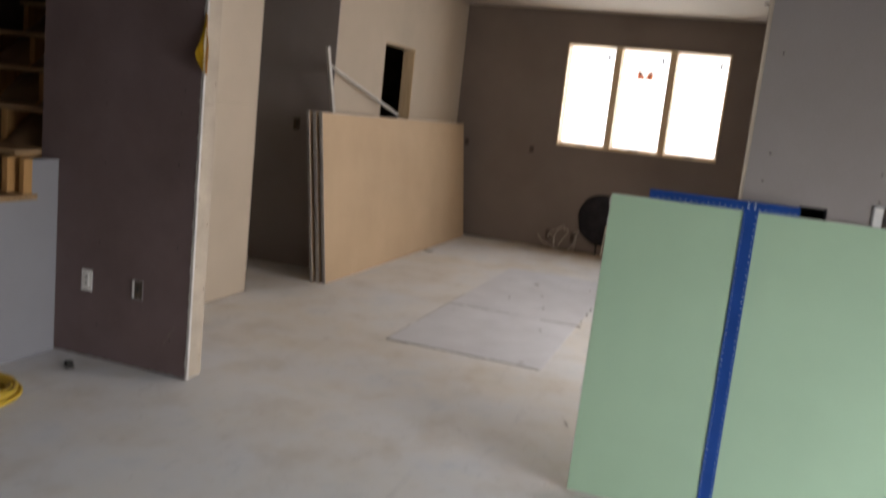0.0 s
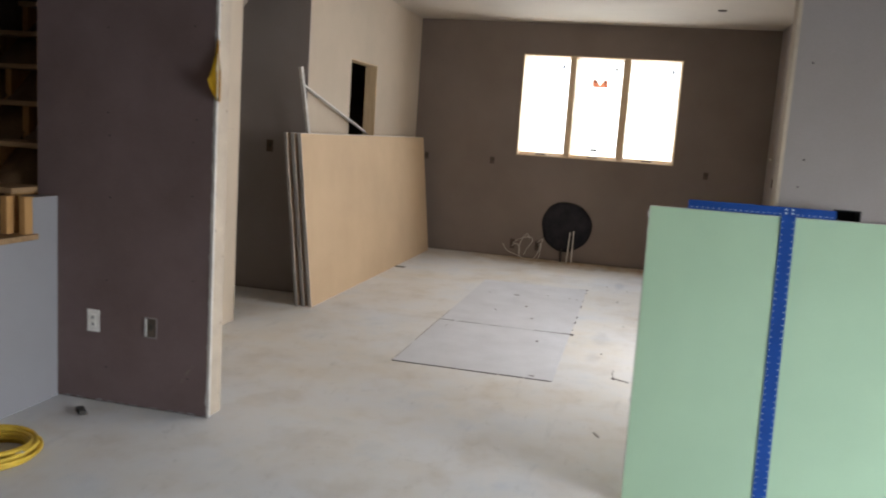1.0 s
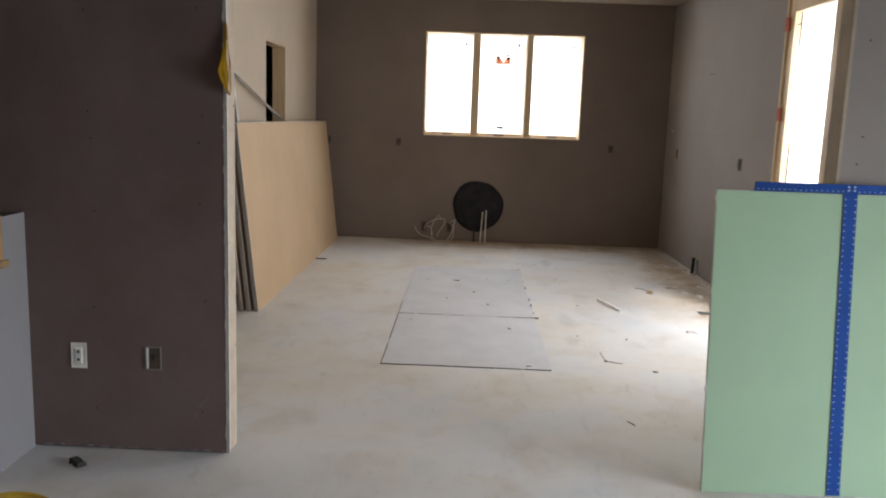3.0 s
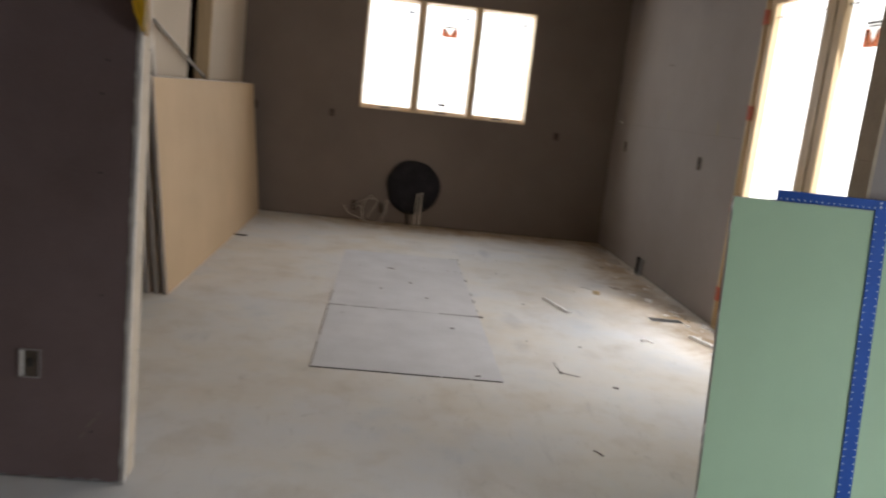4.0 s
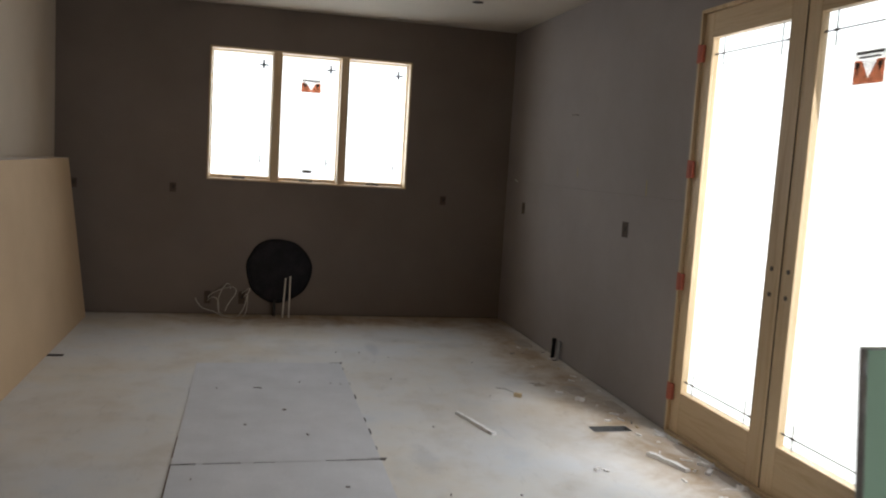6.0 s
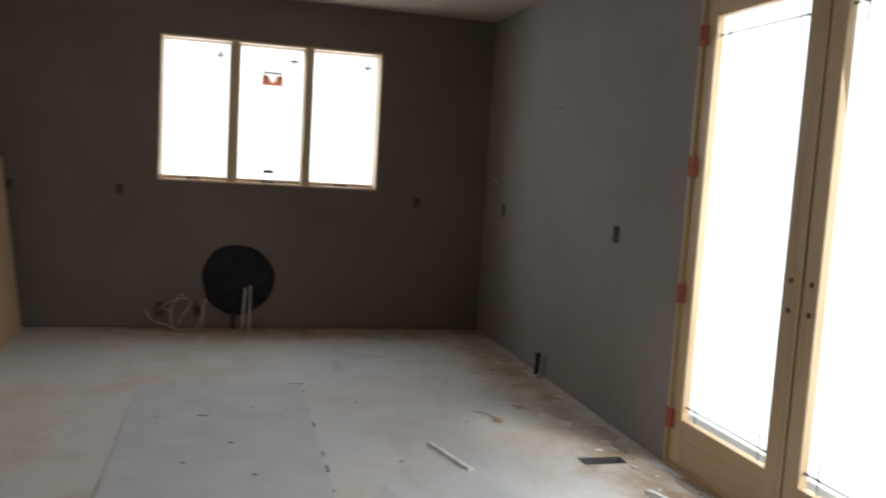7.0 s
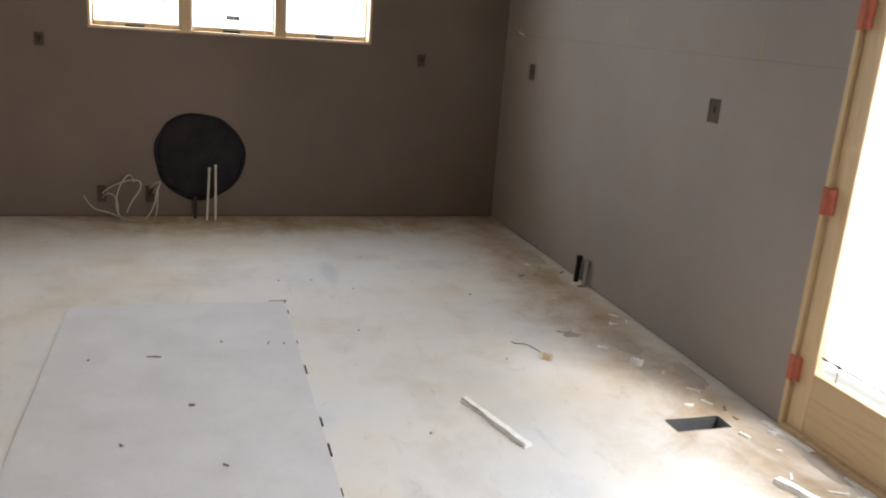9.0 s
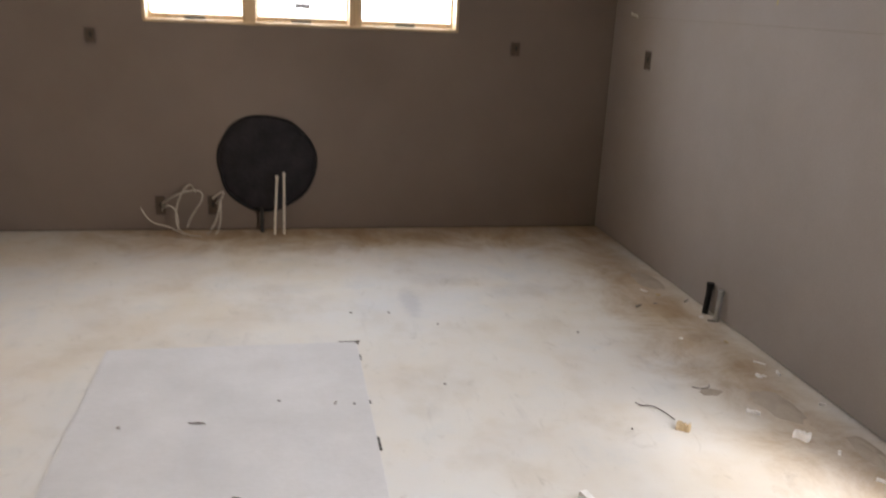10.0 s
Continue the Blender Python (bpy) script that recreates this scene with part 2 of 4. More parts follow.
M_HAZE = haze()
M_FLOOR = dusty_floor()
# one board paper: the back-lit wall's shade is put into this dark tone
M_PAPER = surface("shade_toned_drywall_paper", (0.200, 0.161, 0.134), 0.85, 0.10, 1.0, 140, 0.1, tint=(1.0, 0.975, 0.955))
# same paper, paler and cooler for the light on the door wall
M_COOL_PAPER = surface("cool_lit_drywall_paper", (0.30, 0.268, 0.257), 0.85, 0.10, 1.0, 140, 0.1, tint=(1.0, 0.985, 0.97))
# mauve hue is the pier's own; its depth holds the pier's shade
M_MAUVE = surface("shaded_mauve_drywall_paper", (0.168, 0.120, 0.118), 0.85, 0.13, 2.4, 140, 0.1, tint=(1.0, 0.96, 0.92))
M_BLUEGREY = surface("pale_grey_drywall_paper", (0.275, 0.262, 0.275), 0.85, 0.08, 1.4, 140, 0.1)
# same paper, toned up for the light from the garden doors
M_LIT_PAPER = surface("warm_lit_drywall_paper", (0.49, 0.41, 0.32), 0.85, 0.07, 1.2, 140, 0.1)
# light on the pier's jamb is put into this warm tone
M_JAMB = surface("warm_lit_jamb_drywall", (0.44, 0.365, 0.285), 0.85, 0.14, 5, 90, 0.2)
M_BACK = surface("wall_framing", (0.10, 0.075, 0.055), 0.9, 0.2, 6, 60, 0.2)
M_CORE = surface("gypsum_core", (0.62, 0.60, 0.57), 0.9, 0.12, 8, 120, 0.3)
M_CEIL = surface("ceiling_drywall", (0.52, 0.46, 0.385), 0.9, 0.06, 1.0, 140, 0.1)
M_KRAFT = surface("tan_drywall_paper", (0.53, 0.385, 0.245), 0.8, 0.07, 1.5, 160, 0.12)
M_GREEN = surface("green_drywall_paper", (0.395, 0.555, 0.385), 0.75, 0.05, 1.6, 160, 0.08)
M_PANEL = surface("grey_dusty_board", (0.585, 0.587, 0.612), 0.8, 0.065, 4, 60, 0.25)
M_PINE = wood("clear_pine", (0.66, 0.50, 0.31), (0.52, 0.36, 0.20), 0.5)
M_PINE_FLAT = wood("clear_pine_rail", (0.66, 0.50, 0.31), (0.52, 0.36, 0.20), 0.5, 1)
M_STUD = wood("rough_spruce", (0.54, 0.30, 0.115), (0.37, 0.185, 0.06), 0.7)
M_TREAD = wood("stair_plywood", (0.37, 0.23, 0.12), (0.25, 0.15, 0.07), 0.75, 0)
M_BEAD = surface("white_corner_bead", (0.62, 0.59, 0.55), 0.55, 0.2, 16, 80, 0.3)
M_BLUE = surface("blue_anodised_aluminium", (0.014, 0.075, 0.33), 0.4, 0.12, 6, 90, 0.1, 0.35)
M_TICK = surface("white_print", (0.62, 0.72, 0.85), 0.5, 0.05, 9, 80, 0)
M_BLACK = surface("black_plastic", (0.012, 0.012, 0.013), 0.7, 0.3, 9, 80, 0.2)
M_CLOTH = surface("black_sheeting", (0.026, 0.024, 0.027), 0.9, 0.35, 8, 60, 0.5)
M_GALV = surface("galvanised_steel", (0.42, 0.43, 0.44), 0.45, 0.15, 12, 60, 0.1, 0.8)
M_PLAST = surface("brown_box_plastic", (0.12, 0.095, 0.08), 0.6, 0.15, 12, 60, 0.1)
M_WHITE = surface("white_plastic", (0.78, 0.76, 0.72), 0.5, 0.08, 12, 60, 0.1)
M_RED = surface("red_plastic_clip", (0.47, 0.125, 0.075), 0.65, 0.12, 12, 60, 0.1)
M_ORANGE = backlit("orange_sticker_print", (0.80, 0.46, 0.33))
M_PRINT = backlit("grey_sticker_print", (0.30, 0.29, 0.29))
M_FILM = backlit("white_sticker_print", (0.95, 0.94, 0.92))
M_YELLOW = surface("yellow_rubber", (0.55, 0.36, 0.04), 0.55, 0.3, 7, 70, 0.15)
M_YCLOTH = surface("yellow_fabric", (0.66, 0.40, 0.02), 0.8, 0.2, 20, 200, 0.4)
M_YCLOTH_LIT = surface("lit_ribbon_edge", (0.78, 0.70, 0.48), 0.8, 0.1, 20, 200, 0.2)
M_YCLOTH_SHADE = surface("shaded_yellow_fabric", (0.40, 0.17, 0.015), 0.8, 0.25, 20, 200, 0.4)
M_GYP = surface("gypsum_scrap", (0.87, 0.86, 0.85), 0.9, 0.15, 20, 90, 0.4)
M_CHIP = surface("wood_chip", (0.52, 0.41, 0.26), 0.8, 0.15, 20, 90, 0.4)
M_DARK = surface("dark_scrap", (0.05, 0.045, 0.04), 0.8, 0.2, 20, 90, 0.4)
M_CRUMB = surface("grey_crumb", (0.24, 0.22, 0.21), 0.85, 0.25, 20, 90, 0.4)
M_CRAYON = surface("yellow_crayon", (0.40, 0.33, 0.12), 0.8, 0.2, 40, 200, 0)
M_GRILLE = surface("pale_grille_metal", (0.20, 0.22, 0.25), 0.5, 0.15, 30, 90, 0)
M_JOINT = surface("joint_brown", (0.22, 0.17, 0.14), 0.9, 0.3, 20, 90, 0.3)
M_SWEEP = surface("grey_brown_sweepings", (0.44, 0.385, 0.33), 0.95, 0.12, 9, 120, 0.4)
M_PIPE = surface("cream_pipe_plastic", (0.68, 0.63, 0.54), 0.5, 0.08, 20, 90, 0.05)
M_CABLE = surface("cable_sheath", (0.52, 0.48, 0.41), 0.6, 0.1, 20, 90, 0.1)
M_TAPE = surface("grey_end_tape", (0.46, 0.45, 0.45), 0.8, 0.25, 12, 80, 0.2)
M_SILT = surface("pale_gravel_yard", (0.50, 0.48, 0.44), 0.9, 0.2, 0.6, 20, 0.4)
M_FELT = surface("brown_batt_paper", (0.19, 0.115, 0.06), 0.9, 0.3, 5, 60, 0.4)
M_GLASS = clear_glass()


# ---------------------------------------------------------------- mesh helpers
def mesh_of(name, bm, material, smooth=False):
    bmesh.ops.recalc_face_normals(bm, faces=bm.faces)
    me = bpy.data.meshes.new(name)
    bm.to_mesh(me)
    bm.free()
    for m in material if isinstance(material, (list, tuple)) else (material,):
        me.materials.append(m)
    if smooth:
        me.polygons.foreach_set("use_smooth", [True] * len(me.polygons))
    return me


def part(name, bm, material, parent=None, label="", smooth=False):
    ob = new(name, mesh_of(name, bm, material, smooth))
    if parent is not None:
        ob.parent = parent
    if label:
        tagged(ob, label)
    return ob


def thing(name, label, category, at=(0, 0, 0), group="", kind=""):
    e = new(name)
    e.empty_display_size = 0.1
    e.location = at
    return tagged(e, label, category, group, kind)


def cuboid(x0, x1, y0, y1, z0, z1, bevel=0.0, bm=None, seg=1):
    own = bmesh.new()
    bmesh.ops.create_cube(own, size=1)
    bmesh.ops.transform(own, matrix=Matrix.Translation(((x0 + x1) / 2, (y0 + y1) / 2, (z0 + z1) / 2)) @ Matrix.Diagonal((x1 - x0, y1 - y0, z1 - z0, 1)), verts=own.verts)
    if bevel:
        bmesh.ops.bevel(own, geom=own.edges[:], offset=bevel, segments=seg, affect="EDGES", profile=0.5)
    return join(bm, own)


def join(bm, own):
    if bm is None:
        return own
    me = bpy.data.meshes.new("tmp")
    own.to_mesh(me)
    own.free()
    bm.from_mesh(me)
    bpy.data.meshes.remove(me)
    return bm


def rod(p, q, r, bm=None, sides=12, r2=None):
    p, q = Vector(p), Vector(q)
    own = bmesh.new()
    bmesh.ops.create_cone(own, cap_ends=True, segments=sides, radius1=r, radius2=r if r2 is None else r2, depth=(q - p).length)
    turn = (q - p).to_track_quat("Z", "Y").to_matrix().to_4x4()
    bmesh.ops.transform(own, matrix=Matrix.Translation((p + q) / 2) @ turn, verts=own.verts)
    return join(bm, own)


def prism(profile, axis, a, b, bm=None):
    """A flat outline, given in the other two axes' order, drawn out along one axis from a to b."""
    own = bmesh.new()

    def put(u, v, w):
        return {"x": (w, u, v), "y": (u, w, v), "z": (u, v, w)}[axis]
    lo = [own.verts.new(put(u, v, a)) for u, v in profile]
    hi = [own.verts.new(put(u, v, b)) for u, v in profile]
    own.faces.new(lo)
    own.faces.new(hi[::-1])
    for i in range(len(lo)):
        j = (i + 1) % len(lo)
        own.faces.new((lo[j], lo[i], hi[i], hi[j]))
    return join(bm, own)


def tube(points, r, name, material, parent=None, label="", cyclic=False, res=6):
    """A bent cable or hose through points, as a mesh."""
    cu = bpy.data.curves.new(name, "CURVE")
    cu.dimensions, cu.bevel_depth, cu.bevel_resolution, cu.resolution_u, cu.use_fill_caps = "3D", r, 3, res, True
    sp = cu.splines.new("NURBS")
    sp.points.add(len(points) - 1)
    for p, co in zip(sp.points, points):
        p.co = (*co, 1)
    sp.order_u, sp.use_endpoint_u, sp.use_cyclic_u = 4, not cyclic, cyclic
    tmp = bpy.data.objects.new("tmp", cu)
    scene.collection.objects.link(tmp)
    bpy.context.view_layer.update()
    me = bpy.data.meshes.new_from_object(tmp.evaluated_get(bpy.context.evaluated_depsgraph_get()))
    bpy.data.objects.remove(tmp)
    me.name = name
    me.materials.clear()
    me.materials.append(material)
    me.polygons.foreach_set("use_smooth", [True] * len(me.polygons))
    ob = new(name, me)
    if parent is not None:
        ob.parent = parent
    if label:
        tagged(ob, label)
    return ob


def cut_rects(u0, u1, v0, v1, holes):
    """The rectangles of a sheet that are left beside its rectangular holes."""
    us = sorted({u0, u1, *(min(max(h[k], u0), u1) for h in holes for k in (0, 1))})
    vs = sorted({v0, v1, *(min(max(h[k], v0), v1) for h in holes for k in (2, 3))})
    out = []
    for a, b in zip(us, us[1:]):
        col = []
        for c, d in zip(vs, vs[1:]):
            um, vm = (a + b) / 2, (c + d) / 2
            if any(h[0] < um < h[1] and h[2] < vm < h[3] for h in holes):
                continue
            if col and abs(col[-1][3] - c) < 1e-6:
                col[-1][3] = d
            else:
                col.append([a, b, c, d])
        out += col
    return out


def wall_mesh(axis, w0, w1, u0, u1, v0, v1, holes=(), bm=None):
    bm = bm or bmesh.new()
    for a, b, c, d in cut_rects(u0, u1, v0, v1, holes):
        cuboid(*((w0, w1, a, b, c, d) if axis == "x" else (a, b, w0, w1, c, d)), bm=bm)
    return bm


def plain_wall(name, axis, w0, w1, u0, u1, v0, v1, holes=(), material=None, label=""):
    ob = part(name, wall_mesh(axis, w0, w1, u0, u1, v0, v1, holes), material or M_PAPER)
    return tagged(ob, label or "unpainted grey drywall wall", "wall", "", "structure")


def board_wall(wall, axis, face, into, u0, u1, v0, v1, holes, material, seam=1.375, length=3.66, start=0.0, g=0.0006):
    """Hangs drywall boards in two tiers on a wall; each board is a piece of its own with an open joint."""
    t = 0.0125
    cuts = [u0] + [u for u in (start + length * k for k in range(-3, 6)) if u0 + 0.3 < u < u1 - 0.3] + [u1]
    for lo, hi in ((v0, seam), (seam, v1)):
        if hi - lo < 0.05:
            continue
        for a, b in zip(cuts, cuts[1:]):
            w = sorted((face, face + into * t))
            bm = wall_mesh(axis, w[0], w[1], a + g, b - g, lo + g, hi - g, holes)
            if len(bm.verts):
                part("drywall_board", bm, material, wall)


# ---------------------------------------------------------------- setting
CEIL = 2.79
T = 0.0125

# floor, with the open duct holes cut through
DUCT_R, DUCT_L = (1.446, 1.69, 6.682, 6.780), (-1.95, -1.80, 8.45, 8.51)
bm = bmesh.new()
for a, b, c, d in cut_rects(-6.2, 4.7, -3.2, 10.25, (DUCT_R, DUCT_L, (2.005, 4.7, 3.84, 10.25))):
    cuboid(a, b, c, d, -0.03, 0.0, bm=bm)
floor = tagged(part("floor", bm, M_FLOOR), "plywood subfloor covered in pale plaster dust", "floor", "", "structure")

ground = bmesh.new()
bmesh.ops.create_grid(ground, x_segments=8, y_segments=8, size=600)
bmesh.ops.translate(ground, verts=ground.verts, vec=(0, 0, -0.45))
tagged(part("ground", ground, M_SILT), "pale gravel yard round the house", "ground", "", "structure")

# white haze of the overexposed yard outside the window and the doors
for bm, where in ((cuboid(-6.0, 5.0, 13.0, 13.1, -0.44, 6.0), "window"), (cuboid(3.4, 3.5, 3.95, 10.5, -0.44, 4.6), "doors")):
    tagged(part("backdrop", bm, M_HAZE), "plain white haze of daylight outside the " + where, "backdrop", "", "structure")

# ceiling: closed over all rooms but the stair well
bm = bmesh.new()
for a, b, c, d in cut_rects(-6.2, 4.75, -3.2, 10.25, ((-3.412, -2.35, 2.9, 5.45), (2.005, 4.75, 3.84, 10.25))):
    cuboid(a, b, c, d, CEIL, CEIL + 0.25, bm=bm)
tagged(part("ceiling", bm, M_CEIL), "unpainted cream drywall ceiling", "ceiling", "", "structure")

# far wall with the window
WIN = (-0.945, 0.885, 1.235, 2.425)
wall_n = plain_wall("wall_north", "y", 10.05 + T, 10.25, -6.2, 2.005, -0.03, CEIL, (WIN,), M_BACK, "grey drywall wall with a triple window")
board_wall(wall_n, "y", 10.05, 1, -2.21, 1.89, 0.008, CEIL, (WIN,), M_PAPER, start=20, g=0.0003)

# wall with the garden doors
DOORS = (4.858, 6.672, 0.0, 2.455)
wall_e = plain_wall("wall_east", "x", 1.89 + T, 2.005, 3.836, 10.05 + T, -0.03, CEIL, (DOORS,), M_BACK, "grey drywall wall beside the garden doors")
board_wall(wall_e, "x", 1.89, 1, 3.836, 10.05, 0.008, CEIL, (DOORS,), M_COOL_PAPER, start=2.7)

# wall between kitchen and stairs, with the hall opening and a rough doorway
DOORWAY, HALL = (7.665, 8.438, -0.03, 2.075), (5.49, 6.66, -0.03, 2.45)
wall_w = plain_wall("wall_west", "x", -2.335, -2.21 - T, 3.821, 10.05 + T, -0.03, CEIL, (DOORWAY, HALL), M_BACK, "tan-lit drywall wall with a hall opening and a rough doorway")
board_wall(wall_w, "x", -2.21, -1, 3.821, 10.05, 0.008, CEIL, (DOORWAY, HALL), M_LIT_PAPER, start=6.05)
part("jamb_board", cuboid(-2.3350, -2.2098, 5.4904, 5.5015, 0.008, 2.19), M_PAPER, wall_w)
part("head_board", cuboid(-2.3350, -2.2098, 5.83, 6.6475, 2.4385, 2.4496), M_PAPER, wall_w)
part("corner_fillet", prism([(5.4905, 2.19), (5.4905, 2.4495), (5.83, 2.4495)], "x", -2.3345, -2.2105), M_PAPER, wall_w)

# partition at the wide opening: the pier beside the stairs and the stub behind the green boards
pier = plain_wall("wall_pier", "y", 3.705 + T, 3.82 - T, -2.35, -1.405, -0.03, CEIL, (), M_BACK, "mauve-grey drywall pier with two outlets")
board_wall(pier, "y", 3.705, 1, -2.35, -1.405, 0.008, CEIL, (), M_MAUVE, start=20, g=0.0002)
board_wall(pier, "y", 3.82, -1, -2.21, -1.405, 0.008, CEIL, (), M_PAPER, start=20)
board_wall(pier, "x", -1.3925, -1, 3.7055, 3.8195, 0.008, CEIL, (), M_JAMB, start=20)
BOX_HOLE = (1.265, 1.365, 1.19, 1.255)
stub = plain_wall("wall_stub", "y", 3.72 + T, 3.835, 1.06, 4.7, -0.03, CEIL, (BOX_HOLE,), M_BACK, "grey drywall wall behind the green boards")
board_wall(stub, "y", 3.72, 1, 1.06, 4.6, 0.008, CEIL, (BOX_HOLE,), M_COOL_PAPER, seam=1.185, start=3.9)
board_wall(stub, "x", 1.0475, 1, 3.7205, 3.8345, 0.008, CEIL, (), M_JAMB, start=20)

# hall behind the opening
hall_far = plain_wall("wall_hall_far", "y", 6.66, 6.78, -6.2, -2.336, -0.03, CEIL, (), M_BACK, "grey drywall wall of the hall")
# the paler paper tone here stands in for light in the hall
part("drywall_board", cuboid(-3.779, -2.2098, 6.6485, 6.6596, 0.008, 2.4380), M_COOL_PAPER, hall_far)
part("drywall_board", cuboid(-3.779, -2.3365, 6.6485, 6.6596, 2.4384, CEIL), M_COOL_PAPER, hall_far)
# unseen hall walls, added pale and with a near end to bounce light
plain_wall("wall_hall_near", "y", 5.37, 5.49, -6.2, -2.336, -0.03, CEIL, (), M_LIT_PAPER)
plain_wall("wall_hall_bounce", "x", -3.9, -3.78, 5.49, 6.66, 0.0, CEIL, (), M_LIT_PAPER)
# dark room behind the doorway
plain_wall("wall_closet_back", "x", -4.3, -4.2, 6.781, 10.05, 0.0, CEIL, (), M_PAPER)
# walls that close the living room
ENTRY = (0.3, 2.9, 0.08, 2.05)
plain_wall("wall_living_east", "x", 4.6, 4.75, -3.2, 3.72, -0.03, CEIL, (ENTRY,), M_PAPER, "grey drywall wall with a wide opening")
plain_wall("wall_living_south", "y", -3.2, -3.05, -6.2, 4.6, -0.03, CEIL, (), M_PAPER)
STAIR_L = -3.412
# this wall takes a dark colour for the unlit side of the stairs
plain_wall("wall_stair_left", "x", STAIR_L - 0.12, STAIR_L, -3.05, 5.369, -0.03, 5.4, (), M_BACK, "stair wall with its shade put into a dark brown tone")
# upper walls and lid are unseen, added to keep the stair well dark
plain_wall("wall_stair_upper", "x", -2.35, -2.23, 2.9, 5.45, CEIL + 0.25, 5.4, (), M_PAPER)
plain_wall("wall_stair_right", "x", -2.35, -2.336, 3.8215, 5.369, 0.0, CEIL, (), M_PAPER)
plain_wall("wall_stair_top", "y", 5.45, 5.57, STAIR_L, -2.35, CEIL + 0.25, 5.4, (), M_PAPER)
plain_wall("wall_stair_front", "y", 2.78, 2.90, STAIR_L, -2.35, CEIL + 0.25, 5.4, (), M_PAPER)
tagged(part("stair_lid", cuboid(STAIR_L - 0.12, -2.23, 2.78, 5.57, 5.4, 5.55), M_CEIL), "unseen drywall lid that keeps the stair well dark", "ceiling", "", "structure")


def corner_bead(x, y, sx, sy, z0, z1, label, mat):
    """Metal edge strip on an outside corner, with its small nail dents."""
    bead = thing("corner_bead", label, "corner bead", (0, 0, 0), "corner beads", "structure")
    w, t = 0.012, 0.0018
    part("flange", cuboid(*sorted((x, x + sx * w)), *sorted((y, y - sy * t)), z0, z1), mat, bead)
    part("flange", cuboid(*sorted((x, x - sx * t)), *sorted((y - sy * t, y + sy * w)), z0, z1), mat, bead)
    part("nose", rod((x - sx * 0.0005, y - sy * 0.0005, z0), (x - sx * 0.0005, y - sy * 0.0005, z1), 0.004, sides=8), mat, bead)
    return bead


corner_bead(-1.3925, 3.705, -1, 1, 0.006, CEIL - 0.002, "white metal corner bead on the mauve pier", M_BEAD)
corner_bead(1.0475, 3.72, 1, 1, 0.006, CEIL - 0.002, "tan corner bead on the wall end", M_JAMB)


# ---------------------------------------------------------------- window
def window():
    x0, x1, z0, z1 = WIN
    win = thing("window_1", "triple casement window in clear pine, overexposed daylight behind", "window", (0, 10.05, z0), "", "structure")

    def put(name, x_0, x_1, y_0, y_1, z_0, z_1, mat, parent=win, bev=0.002, label=""):
        return part(name, cuboid(x_0, x_1, y_0 - 10.05, y_1 - 10.05, z_0 - z0, z_1 - z0, bev), mat, parent, label)
    f = 0.018
    put("jamb", x0 + 0.001, x0 + f, 10.044, 10.248, z0 + 0.001, z1 - 0.001, M_PINE)
    put("jamb", x1 - f, x1 - 0.001, 10.044, 10.248, z0 + 0.001, z1 - 0.001, M_PINE)
    put("head", x0 + f, x1 - f, 10.044, 10.248, z1 - f, z1 - 0.001, M_PINE)
    put("sill", x0 + f, x1 - f, 10.038, 10.248, z0 + 0.001, z0 + f, M_PINE)
    for c in (-0.352, 0.262):
        put("mullion", c - 0.037, c + 0.037, 10.06, 10.248, z0 + f, z1 - f, M_PINE)
    for a, b in ((x0 + f, -0.389), (-0.315, 0.225), (0.299, x1 - f)):
        s = 0.010
        low = 0.030
        pane = part("pane", cuboid(a + s, b - s, 0.148, 0.153, f + low, z1 - z0 - f - s), M_GLASS, win, "clear glass pane")
        pane.visible_shadow = False
        for n, u0, u1, v0, v1 in (("sash_stile", a, a + s, z0 + f, z1 - f), ("sash_stile", b - s, b, z0 + f, z1 - f), ("sash_rail", a + s, b - s, z0 + f, z0 + f + low), ("sash_rail", a + s, b - s, z1 - f - s, z1 - f)):
            put(n, u0 + 0.0005, u1 - 0.0005, 10.165, 10.235, v0 + 0.0005, v1 - 0.0005, M_PINE)
        # slim cross marks of the grille inside the glass, its glare-hidden bars left out
        for u, v, r, t in ((b - 0.085, z1 - 0.120, 0.048, 0.0095), (b - 0.095, z0 + 0.195, 0.050, 0.0045)):
            bm = cuboid(u - r * (0.8 if t > 0.005 else 0.3), u + r, 0.1555, 0.1575, v - z0 - t * 0.8, v - z0 + t * 0.8)
            part("grille_cross", cuboid(u - t, u + t, 0.1555, 0.1575, v - z0 - r * 0.7, v - z0 + r, bm=bm), M_GRILLE, pane)
        put("crank", (a + b) / 2 - 0.07, (a + b) / 2 + 0.05, 10.14, 10.163, z0 + f, z0 + f + 0.014, M_DARK, bev=0.004)
    st = part("sticker", cuboid(-0.128, 0.052, 0.1445, 0.146, 2.085 - z0, 2.175 - z0), M_FILM, win, "orange and grey maker sticker on the glass")
    part("sticker_band", cuboid(-0.128, 0.052, 0.1445, 0.146, 2.177 - z0, 2.212 - z0), M_FILM, st)
    part("sticker_print", cuboid(-0.118, 0.042, 0.1425, 0.144, 2.184 - z0, 2.198 - z0), M_PRINT, st)
    part("sticker_print", prism([(-0.115, 2.166 - z0), (-0.075, 2.166 - z0), (-0.095, 2.120 - z0)], "y", 0.1415, 0.1426), M_PRINT, st)
    part("sticker_print", prism([(0.0, 2.166 - z0), (0.04, 2.166 - z0), (0.02, 2.120 - z0)], "y", 0.1415, 0.1426), M_PRINT, st)
